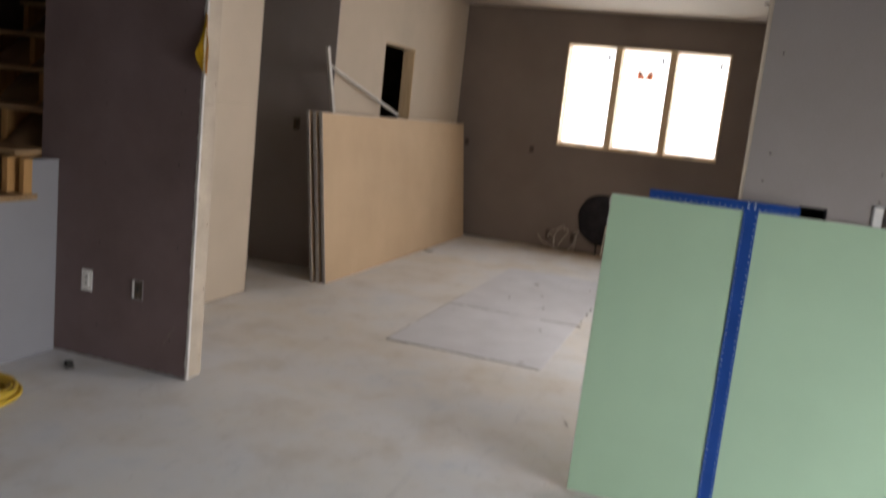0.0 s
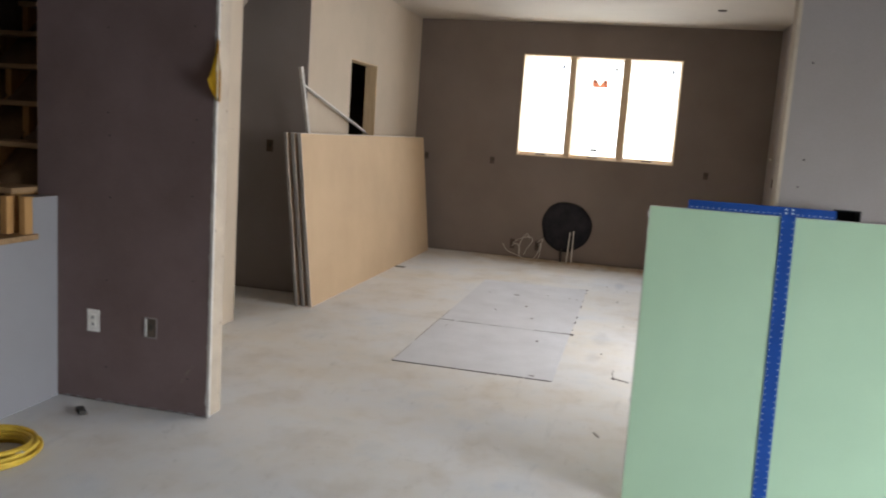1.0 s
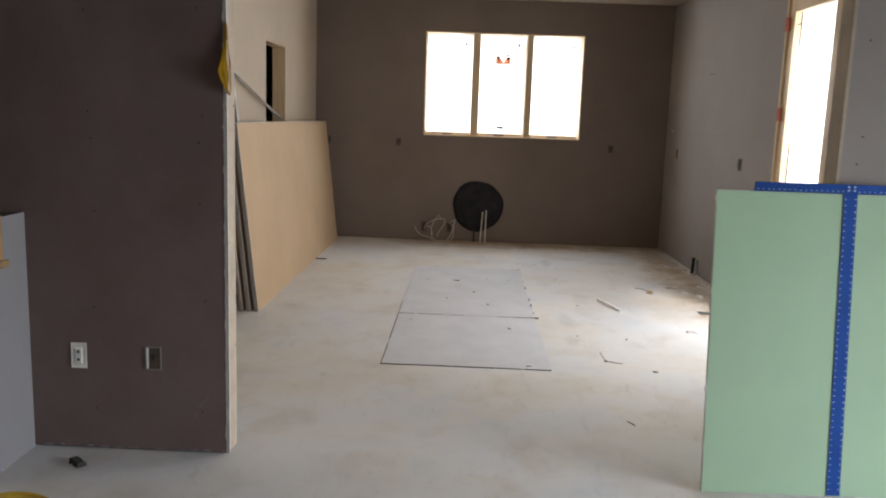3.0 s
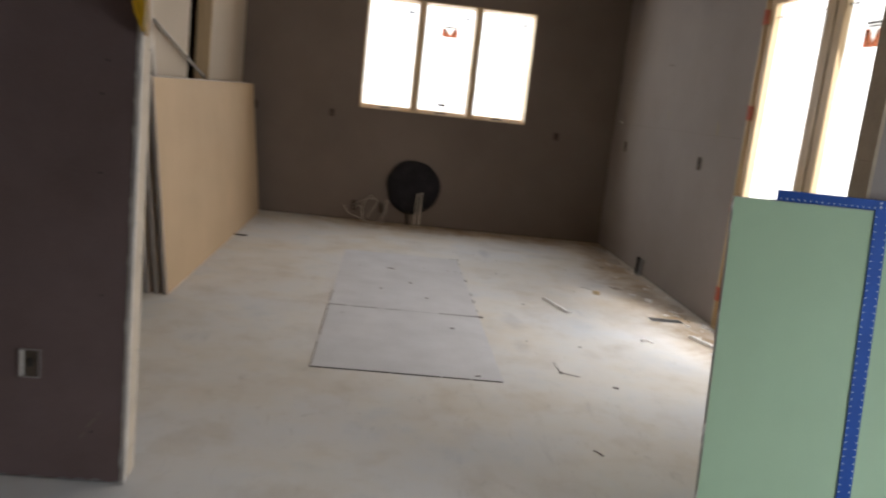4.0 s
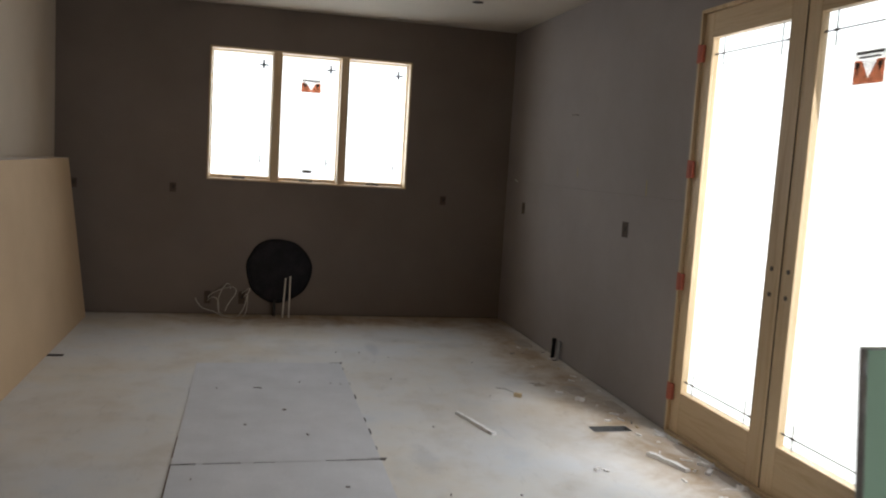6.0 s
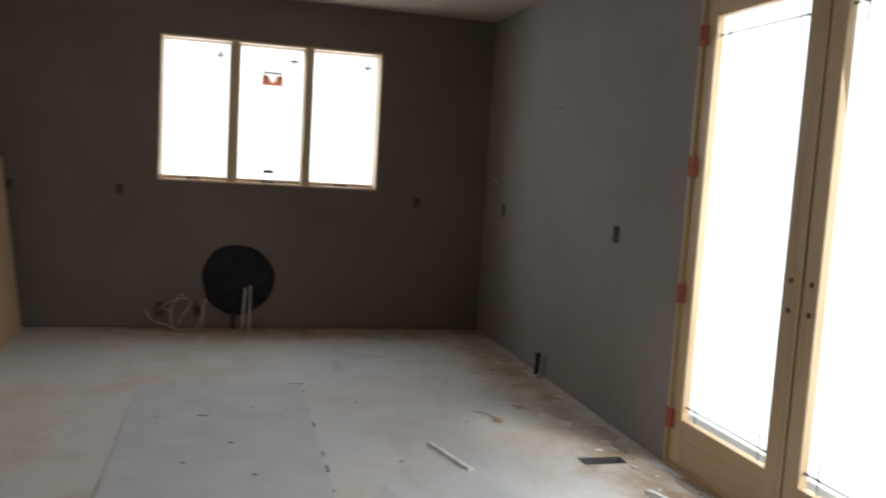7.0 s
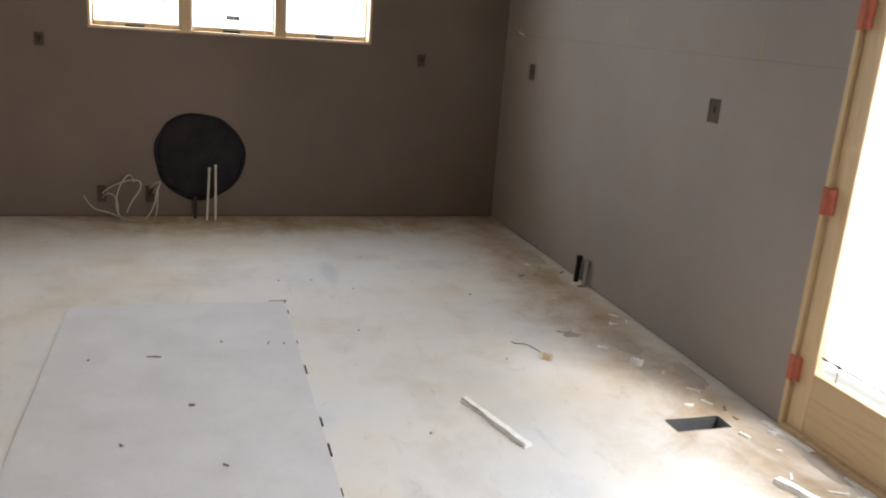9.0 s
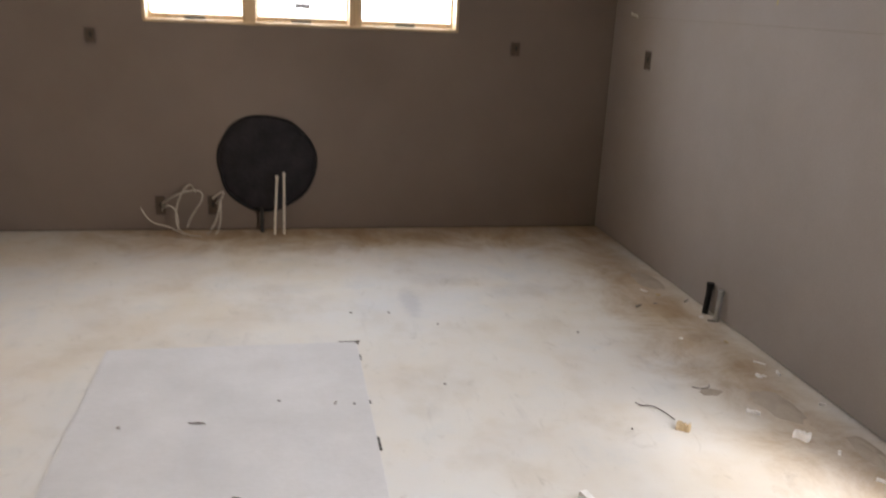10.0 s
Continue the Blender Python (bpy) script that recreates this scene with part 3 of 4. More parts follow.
    for e, m in ((-0.127, -0.085), (0.051, 0.010)):
        part("sticker_field", prism([(e, 2.0855 - z0), (-0.0375, 2.0855 - z0), (-0.0375, 2.105 - z0), (m, 2.1745 - z0), (e, 2.1745 - z0)], "y", 0.1430, 0.1442), M_ORANGE, st)
    part("small_sticker", cuboid(-0.09, 0.0, 0.1445, 0.146, 1.335 - z0, 1.365 - z0), M_PRINT, win, "small grey label on the glass")


window()


# ---------------------------------------------------------------- garden doors
def garden_doors():
    y0, y1, _, z1 = DOORS
    d = thing("door_1", "pair of tall pine-framed glass garden doors, closed", "door", (1.89, 0, 0), "", "structure")

    def put(name, u0, u1, w0, w1, v0, v1, mat, parent=d, bev=0.002, label=""):
        return part(name, cuboid(w0, w1, u0, u1, v0, v1, bev), mat, parent, label)
    j = 0.022
    put("jamb", y0 + 0.001, y0 + j, -0.006, 0.075, 0.02, z1 - 0.001, M_PINE)
    put("jamb", y1 - j, y1 - 0.001, -0.006, 0.075, 0.02, z1 - 0.001, M_PINE)
    put("head", y0 + j, y1 - j, -0.006, 0.075, z1 - j, z1 - 0.001, M_PINE)
    put("threshold", y0 + 0.001, y1 - 0.001, -0.004, 0.075, 0.0, 0.02, M_PINE)
    mid = 5.765
    near, far = 0.118, 0.092
    for k, (a, b) in enumerate(((y0 + j + 0.003, mid - 0.003), (mid + 0.003, y1 - j - 0.003))):
        p, q = a + near, b - far
        leaf = part("door_leaf", cuboid(0.012, 0.057, a, p, 0.024, z1 - j - 0.003, 0.003), M_PINE, d, "pine glazed door leaf")
        x = dict(parent=leaf)
        put("stile", q, b, 0.012, 0.057, 0.024, z1 - j - 0.003, M_PINE, bev=0.003, **x)
        put("bottom_rail", p + 0.0005, q - 0.0005, 0.012, 0.057, 0.024, 0.27, M_PINE_FLAT, bev=0.003, **x)
        put("top_rail", p + 0.0005, q - 0.0005, 0.012, 0.057, 2.29, z1 - j - 0.003, M_PINE_FLAT, bev=0.003, **x)
        pane = put("pane", p + 0.001, q - 0.001, 0.026, 0.031, 0.2705, 2.2895, M_GLASS, bev=0, label="clear glass pane with slim grille lines", **x)
        pane.visible_shadow = False
        for zz in (0.335, 2.20):
            put("grille_bar", p + 0.0015, q - 0.0015, 0.0325, 0.0345, zz - 0.0025, zz + 0.0025, M_PLAST, bev=0, **x)
            # bar ends and crossings thickened, since glare washes out the rest
            for u0, u1 in ((p + 0.002, p + 0.05), (q - 0.10, q - 0.065), (q - 0.03, q - 0.002)):
                put("grille_knot", u0, u1, 0.0322, 0.0348, zz - 0.0055, zz + 0.0055, M_PLAST, bev=0.002, **x)
        # uprights are cut short where glare hides them
        for yy in (p + 0.082, q - 0.082):
            for v0, v1 in ((0.272, 0.40), (2.13, 2.288)):
                put("grille_bar", yy - 0.0025, yy + 0.0025, 0.035, 0.037, v0, v1, M_PLAST, bev=0, **x)
        yy = b - 0.052 if k == 0 else a + 0.068
        for zz in (1.100, 0.975):
            bm = rod((0.009, yy, zz), (0.013, yy, zz), 0.012, sides=16)
            part("lock_bore", rod((0.0125, yy, zz), (0.007, yy, zz), 0.007, bm, 12), M_PLAST, leaf, "dark lock bore in the door stile")
    put("astragal", mid - 0.0025, mid + 0.010, 0.006, 0.0115, 0.03, z1 - j - 0.006, M_PINE, bev=0.002)
    put("joint_gap", mid - 0.0055, mid - 0.0027, 0.0085, 0.0118, 0.03, z1 - j - 0.006, M_DARK, bev=0)
    for zz in (0.258, 0.910, 1.56, 2.21):
        bm = cuboid(-0.013, -0.0065, 6.640, 6.668, zz - 0.052, zz + 0.052, 0.002)
        cuboid(-0.017, -0.010, 6.630, 6.645, zz - 0.018, zz + 0.018, 0.003, bm)
        part("hinge_clip", cuboid(-0.011, 0.010, 6.616, 6.6395, zz - 0.048, zz + 0.048, 0.003, bm), M_RED, d, "red plastic hinge clip")
    # maker's sticker on the second leaf
    st = put("sticker", 5.265, 5.44, 0.0225, 0.024, 1.945, 2.045, M_FILM, bev=0, label="orange and grey maker sticker on the glass")
    part("sticker_band", cuboid(0.0225, 0.024, 5.265, 5.44, 2.047, 2.085), M_FILM, st)
    part("sticker_print", cuboid(0.0205, 0.022, 5.275, 5.43, 2.068, 2.080), M_PRINT, st)
    part("sticker_print", cuboid(0.0205, 0.022, 5.29, 5.415, 2.052, 2.060), M_PRINT, st)
    part("sticker_print", prism([(5.272, 2.035), (5.302, 2.035), (5.29, 1.985)], "x", 0.0192, 0.0205), M_PRINT, st)
    part("sticker_print", prism([(5.403, 2.035), (5.433, 2.035), (5.415, 1.985)], "x", 0.0192, 0.0205), M_PRINT, st)
    for e, m in ((5.266, 5.308), (5.439, 5.397)):
        part("sticker_field", prism([(e, 1.9455), (5.353, 1.9455), (5.353, 1.967), (m, 2.0445), (e, 2.0445)], "x", 0.0208, 0.0222), M_ORANGE, st)


garden_doors()

# rough framing inside the doorway
rough = thing("doorway_framing", "bare spruce studs lining the rough doorway", "framing", (0, 0, 0), "", "structure")
part("stud", cuboid(-2.335, -2.211, 8.4235, 8.437, 0.0, 2.062, 0.002), M_PINE, rough)
part("stud", cuboid(-2.335, -2.224, 7.6655, 7.672, 0.0, 2.062, 0.001), M_PINE, rough)
part("header", cuboid(-2.335, -2.211, 7.666, 8.437, 2.0625, 2.0745, 0.002), M_PINE, rough)


# ---------------------------------------------------------------- stairs
def stairs():
    st = thing("staircase", "open rough wooden staircase with plywood treads on spruce stringers", "staircase", (0, 0, 0))
    rise, run, nose, z1, n = 0.207, 0.250, 2.54, 0.222, 12
    xr, xl = -2.236, STAIR_L + 0.012
    # saw-toothed stringers
    for x in (-2.40, -2.73, -3.06, -3.375):
        pts = [(nose + 0.03, 0.0)]
        for k in range(n):
            pts += [(nose + 0.03 + run * k, z1 - 0.03 + rise * k), (nose + 0.03 + run * (k + 1), z1 - 0.03 + rise * k)]
        end = nose + 0.03 + run * n
        pts += [(end, z1 - 0.03 + rise * (n - 1) - 0.22), (nose + 0.36, 0.0)]
        part("stringer", prism(pts, "x", x - 0.019, x + 0.019), M_STUD, st)
    for k in range(n):
        y, z = nose + run * k, z1 + rise * k
        right = xr + 0.012 if y + run + 0.02 < 3.70 else -2.353
        part("tread", cuboid(xl, right, y, y + run + 0.022, z - 0.028, z, 0.003), M_TREAD, st)
        # upright blocks at the open end of each step
        if y + run < 3.75:
            part("end_block", cuboid(-2.347, -2.309, y + 0.165, y + 0.255, z + 0.001, z + rise - 0.029, 0.002), M_STUD, st)
            part("end_block", cuboid(-2.268, -2.237, y + 0.195, y + 0.255, z + 0.001, z + rise - 0.029, 0.002), M_STUD, st)
    # brown paper-faced batts behind the open risers
    xs = (-3.375, -3.06, -2.73, -2.40)
    for a, b in zip(xs, xs[1:]):
        bm = bmesh.new()
        nu, nv = 10, 72
        grid = []
        for j in range(nv + 1):
            v = j / nv * n
            row = []
            for i in range(nu + 1):
                u = i / nu
                lump = 0.018 * noise.noise((a * 9 + u * 2.2, v * 2.1, 3.0)) + 0.030 * math.sin(u * math.pi)
                row.append(bm.verts.new((a + 0.003 + (b - a - 0.006) * u, nose - 0.012 + run * v - lump, z1 - rise - 0.01 + rise * v + lump * 0.7)))
            grid.append(row)
        for p, q in zip(grid, grid[1:]):
            for i in range(nu):
                bm.faces.new((p[i], p[i + 1], q[i + 1], q[i]))
        part("insulation_batt", bm, M_FELT, st, "dark brown paper-faced insulation behind the steps", smooth=True)


stairs()

# boxed side of the stairs, stepped under the treads
pts = [(2.545, 0.0)]
for k in range(5):
    y, z = 2.545 + 0.25 * k, 0.222 + 0.207 * k - 0.0285
    pts += [(y, z), (min(y + 0.25, 3.703), z)]
pts = [p for p in pts if p[1] < 1.0] + [(3.703, 1.015)]
pts[-2:] = [(3.47, 0.8145), (3.535, 0.8145), (3.535, 1.015), (3.703, 1.015)]
pts += [(3.703, 0.0)]
side = tagged(part("stair_side_wall", prism(pts, "x", -2.249, -2.235), M_BLUEGREY), "pale grey drywall cut in steps on the stair side", "wall", "", "structure")
part("cap", cuboid(-2.349, -2.2495, 3.54, 3.703, 0.0, 1.012), M_BLUEGREY, side)

# ---------------------------------------------------------------- boards
def lean_sheet(name, label, length, width, base, lean, paper, group, t=0.0127):
    """A board on its long edge: paper faces and chalky cut edges; local x along the board, y through it, z up."""
    bm = cuboid(0, length, 0, t, 0, width, 0.0015)
    for f in bm.faces:
        f.material_index = 0 if abs(f.normal.y) > 0.9 else 1
    ob = part(name, bm, [paper, M_CORE])
    tagged(ob, label, "drywall sheet", group)
    ob.matrix_world = base @ pose(0, 0, 0, lean, 0, 0)
    part("end_tape", cuboid(-0.0008, -0.0001, t * 0.18, t * 0.82, 0.004, width - 0.003), M_TAPE, ob, "grey paper tape on the board end")
    return ob


# tan stack against the west wall: the first board nearest the room
random.seed(4)
for k in range(6):
    gap = 0.0182 * k + 0.0205 * (k // 2)
    along = 6.20 + random.uniform(-0.006, 0.006) + (0.007 if k % 2 else 0.0)
    base = pose(-1.905 - gap, along, 0.0, 0, 0, 90)
    lean_sheet("drywall_sheet", "tan-faced drywall sheet leaning in a stack on the wall", 3.66, 1.372, base, -6.35, M_KRAFT, "tan drywall sheets", 0.0159)

# green boards against the stub
for k in range(2):
    base = pose(0.573 + 0.004 * k, 3.548 + 0.0132 * k, 0.0015, 0, 0, 1.0)
    lean_sheet("green_drywall_sheet", "pale green moisture-resistant drywall sheet leaning on the wall", 2.44, 1.219, base, -6.4, M_GREEN, "green drywall sheets", 0.0127)

# torn paper along the ragged end of the front green board
torn = random.Random(5)
front_green = [o for o in bpy.data.objects if o.name == "green_drywall_sheet"][0]
for z, w, h in ((1.165, 0.006, 0.045), (1.09, 0.003, 0.05), (0.80, 0.003, 0.03), (0.395, 0.008, 0.05), (0.345, 0.005, 0.03), (0.16, 0.004, 0.05)):
    bm = prism([(0.001, z), (-w * 0.6, z + h * 0.2), (-w, z + h * 0.55), (-w * 0.3, z + h * 0.8), (0.001, z + h)], "y", 0.0006, 0.0006 + torn.uniform(0.002, 0.006))
    part("torn_paper", bm, M_CORE, front_green, "torn white paper on the board end")

# drawing square hung over the green boards
sq = thing("drywall_square", "blue aluminium drywall T-square hung over the green boards", "T-square")
sq.matrix_world = pose(0.573, 3.548, 0.0015, 0, 0, 1.0) @ pose(0, 0, 0, -6.4, 0, 0)
blade = part("blade", cuboid(0.502, 0.556, -0.0035, -0.0008, 0.004, 1.250, 0.0006), M_BLUE, sq)
head = part("head", cuboid(0.147, 0.700, -0.0085, -0.0040, 1.2215, 1.256, 0.001), M_BLUE, sq)
part("lip", cuboid(0.147, 0.700, -0.0085, 0.0330, 1.2200, 1.2235, 0.0006), M_BLUE, head)
for i in range(2):
    for jx in range(2):
        c = (0.517 + 0.024 * jx, 1.232 + 0.014 * i)
        part("rivet", rod((c[0], -0.0085, c[1]), (c[0], -0.0105, c[1]), 0.004, sides=10), M_TICK, head)
tick = cuboid(-0.0026, 0.0026, -0.00045, 0, -0.0016, 0.0016)
tick_me = mesh_of("tick", tick, M_TICK)
for i in range(47):
    for xx in (0.509, 0.549):
        o = new("tick", tick_me)
        o.parent, o.location = blade, (xx, -0.0036, 0.03 + 0.0254 * i)
for i in range(26):
    if abs(0.16 + 0.021 * i - 0.529) > 0.03:
        o = new("tick", tick_me)
        o.parent, o.location = head, (0.16 + 0.021 * i, -0.0086, 1.228)

# grey boards lying on the floor, with dark strips drawn along the joints round them
joint_rnd = random.Random(3)
for a, b in ((5.078, 6.326), (6.336, 8.26)):
    fb = tagged(part("floor_board", cuboid(-0.885, 0.128, a, b, 0.0004, 0.0048, 0.001), M_PANEL), "dusty grey board lying flat on the floor", "board", "grey floor boards")
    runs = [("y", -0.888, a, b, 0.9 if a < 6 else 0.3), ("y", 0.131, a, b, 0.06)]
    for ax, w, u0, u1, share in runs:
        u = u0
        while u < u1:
            step = min(joint_rnd.uniform(0.08, 0.3) if w < 0 else joint_rnd.uniform(0.02, 0.06), u1 - u)
            if joint_rnd.random() < share:
                t = joint_rnd.uniform(0.0018, 0.0042) if w < 0 else joint_rnd.uniform(0.0012, 0.003)
                part("joint_line", cuboid(w - t, w + t, u, u + step, 0.0003, 0.0030), M_JOINT if w < 0 else M_DARK, fb)
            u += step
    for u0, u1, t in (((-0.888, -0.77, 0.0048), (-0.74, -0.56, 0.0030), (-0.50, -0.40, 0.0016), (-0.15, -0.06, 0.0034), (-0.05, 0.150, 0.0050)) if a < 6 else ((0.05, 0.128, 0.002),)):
        part("joint_line", cuboid(u0, u1, b + 0.001, b + 0.001 + 2 * t, 0.0003, 0.0056), M_DARK, fb)
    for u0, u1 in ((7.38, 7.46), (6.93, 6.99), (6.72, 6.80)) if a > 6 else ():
        part("joint_line", cuboid(0.129, 0.136, u0, u1, 0.0003, 0.0056), M_DARK, fb)
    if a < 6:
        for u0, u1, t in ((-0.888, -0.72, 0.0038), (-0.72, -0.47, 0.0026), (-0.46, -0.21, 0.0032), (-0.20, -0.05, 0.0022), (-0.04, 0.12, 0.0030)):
            part("joint_line", cuboid(u0, u1, a - 2 * t - 0.0005, a - 0.0005, 0.0003, 0.0040), M_DARK, fb)


# ---------------------------------------------------------------- electric boxes and ceiling lights
def outlet_box(m, label, plate=False, wide=0.058, high=0.085, ring=None, tab=0.017):
    """An open wall box, its plaster ring and the cable ends in it. Local y points out of the wall."""
    o = thing("outlet_box", label, "electrical box", group="wall boxes")
    w, h = wide / 2, high / 2
    for n, r in (("side", (-w, -w + 0.004, 0, 0.004, -h, h)), ("side", (w - 0.004, w, 0, 0.004, -h, h)), ("edge", (-w + 0.004, w - 0.004, 0, 0.004, h - 0.004, h)), ("edge", (-w + 0.004, w - 0.004, 0, 0.004, -h, -h + 0.004))):
        part(n, cuboid(*r), ring or (M_WHITE if plate else M_PLAST), o)
    part("back", cuboid(-w + 0.004, w - 0.004, 0.0005, 0.0015, -h + 0.004, h - 0.004), M_WHITE if plate else M_BACK, o)
    if plate:
        dev = part("device", cuboid(-0.016, 0.016, 0.0015, 0.008, -0.034, 0.034, 0.003), M_WHITE, o)
        for z in (-0.017, 0.017):
            part("socket", cuboid(-0.005, 0.005, 0.008, 0.0085, z - 0.006, z + 0.006), M_DARK, dev)
    else:
        if ring:
            part("tab", cuboid(w - 0.005 - tab, w - 0.005, 0.0016, 0.004, -h + 0.006, h - 0.006, 0.001), M_WHITE, o)
        part("cable_end", cuboid(-0.010, 0.004, 0.0016, 0.007, -0.012, 0.020, 0.003), M_DARK, o)
    o.matrix_world = m
    return o


for x in (-2.054, -1.23, 1.253):
    outlet_box(pose(x, 10.049, 1.148, 0, 0, 180), "dark open electrical box in the grey far wall")
for y in (7.411, 9.507):
    outlet_box(pose(1.891, y, 1.141, 0, 0, 90), "dark open electrical box in the grey door wall", wide=0.08, high=0.105)
outlet_box(pose(-1.712, 3.704, 0.414, 0, 0, 180), "open dark electrical box, pale ring, low on the mauve pier", wide=0.068, high=0.10, ring=M_COOL_PAPER, tab=0.010)
outlet_box(pose(-2.029, 3.704, 0.414, 0, 0, 180), "white outlet low on the mauve pier", plate=True, wide=0.066, high=0.11)
outlet_box(pose(-2.527, 6.6475, 1.236, 0, 0, 180), "dark open switch box on the hall wall", wide=0.06, high=0.10)
outlet_box(pose(1.558, 3.719, 1.235, 0, 0, 180), "open steel electrical box with a white device inside", wide=0.085, high=0.11, ring=M_GALV, tab=0.030)

gang = thing("double_box", "black double electrical box set in the wall", "electrical box")
part("back", cuboid(1.266, 1.364, 3.79, 3.80, 1.191, 1.254), M_BLACK, gang)
part("rim", cuboid(1.266, 1.364, 3.7165, 3.79, 1.2505, 1.2545), M_BLACK, gang)
part("rim", cuboid(1.266, 1.270, 3.7165, 3.79, 1.191, 1.250), M_BLACK, gang)
part("rim", cuboid(1.360, 1.364, 3.7165, 3.79, 1.191, 1.250), M_BLACK, gang)


def ceiling_can(x, y, r, label):
    c = thing("ceiling_can", label, "ceiling light", (x, y, CEIL), "ceiling lights")
    bm = bmesh.new()
    n = 32
    rings = [[bm.verts.new((q * math.cos(6.28319 * i / n), q * math.sin(6.28319 * i / n), z)) for i in range(n)] for q, z in ((r, -0.001), (r, -0.006), (r * 0.93, -0.006), (r * 0.93, -0.001))]
    for p, q in zip(rings, rings[1:]):
        for i in range(n):
            bm.faces.new((p[i], p[(i + 1) % n], q[(i + 1) % n], q[i]))
    part("ring", bm, M_PLAST, c)
    # flat black disc stands in for the shaded hollow of the can
    hole = part("opening", rod((0, 0, -0.0012), (0, 0, -0.003), r * 0.93, sides=32), M_BLACK, c)
    part("socket", rod((0.01, 0, -0.003), (0.01, 0, -0.012), r * 0.25, sides=12), M_PLAST, hole)


ceiling_can(-0.19, 8.25, 0.095, "open dark recessed ceiling light housing")
ceiling_can(1.14, 8.785, 0.045, "small open ceiling fixture box")
ceiling_can(1.152, 7.08, 0.045, "small open ceiling fixture box")


# ---------------------------------------------------------------- plumbing, cables and the black disc
def black_disc():
    bm = bmesh.new()
    n, rings = 72, 7
    centre = bm.verts.new((0, -0.030, 0))
    last = None
    for k in range(1, rings + 1):
        ring = []
        for i in range(n):
            a = 6.28319 * i / n
            wob = 1 + 0.022 * math.sin(3 * a + 1.0) + 0.016 * math.sin(7 * a) + 0.012 * noise.noise((4 * math.cos(a), 4 * math.sin(a), 2))
            if abs(a - 2.38) < 0.16:
                wob += 0.025
            q = 0.292 * k / rings * wob
            d = -0.032 * (1 - (k / rings) ** 3) - 0.004 + 0.006 * noise.noise((q * 14 * math.cos(a), q * 14 * math.sin(a), 5))
            ring.append(bm.verts.new((q * math.cos(a), min(d, -0.001), q * math.sin(a))))
        for i in range(n):
            j = (i + 1) % n
            bm.faces.new((centre, ring[i], ring[j]) if last is None else (last[i], ring[i], ring[j], last[j]))
        last = ring
    rim = [bm.verts.new((v.co.x, 0, v.co.z)) for v in last]
    for i in range(n):
        j = (i + 1) % n
        bm.faces.new((last[i], rim[i], rim[j], last[j]))
    cover = thing("vent_cover", "round black sheeting cover low on the far wall", "vent cover", (-0.270, 10.0495, 0.422))
    outline = [(v.co.x, v.co.z) for v in last]
    part("sheeting", bm, M_CLOTH, cover, smooth=True)
    rnd = random.Random(8)
    pts = [(x * (1 + rnd.uniform(-0.008, 0.012)), -0.006, z * (1 + rnd.uniform(-0.008, 0.012))) for x, z in outline[::2]]
    tube(pts, 0.009, "rim", M_BLACK, cover, cyclic=True, res=3)


black_disc()
for x, h, lean in ((-0.229, 0.350, 0.018), (-0.172, 0.370, 0.003)):
    p = thing("water_pipe", "slim cream plastic water pipe stub from the floor", "pipe", (x, 9.94, 0), "cream pipe stubs")
    body = part("pipe", rod((0, 0, 0), (lean, 0.004, h), 0.0075, sides=12), M_PIPE, p)
    part("cap", rod((lean, 0.004, h), (lean, 0.004, h + 0.016), 0.0095, sides=12), M_PIPE, body)
tagged(part("drain_pipe", rod((-0.305, 10.0, 0), (-0.305, 10.0, 0.15), 0.012, sides=12), M_DARK), "short dark pipe stub by the far wall", "pipe")
for y, r, mat, lab in ((8.464, 0.015, M_BLACK, "black pipe stub at the foot of the wall"), (8.36, 0.013, M_GALV, "grey pipe stub at the foot of the wall")):
    p = thing("pipe_stub", lab, "pipe", (1.862, y, 0), "pipe stubs")
    body = part("pipe", rod((0, 0, 0), (0.008, 0, 0.135), r, sides=14), mat, p)
    part("cap", rod((0.008, 0, 0.135), (0.008, 0, 0.158), r * 1.2, sides=14), mat, body)


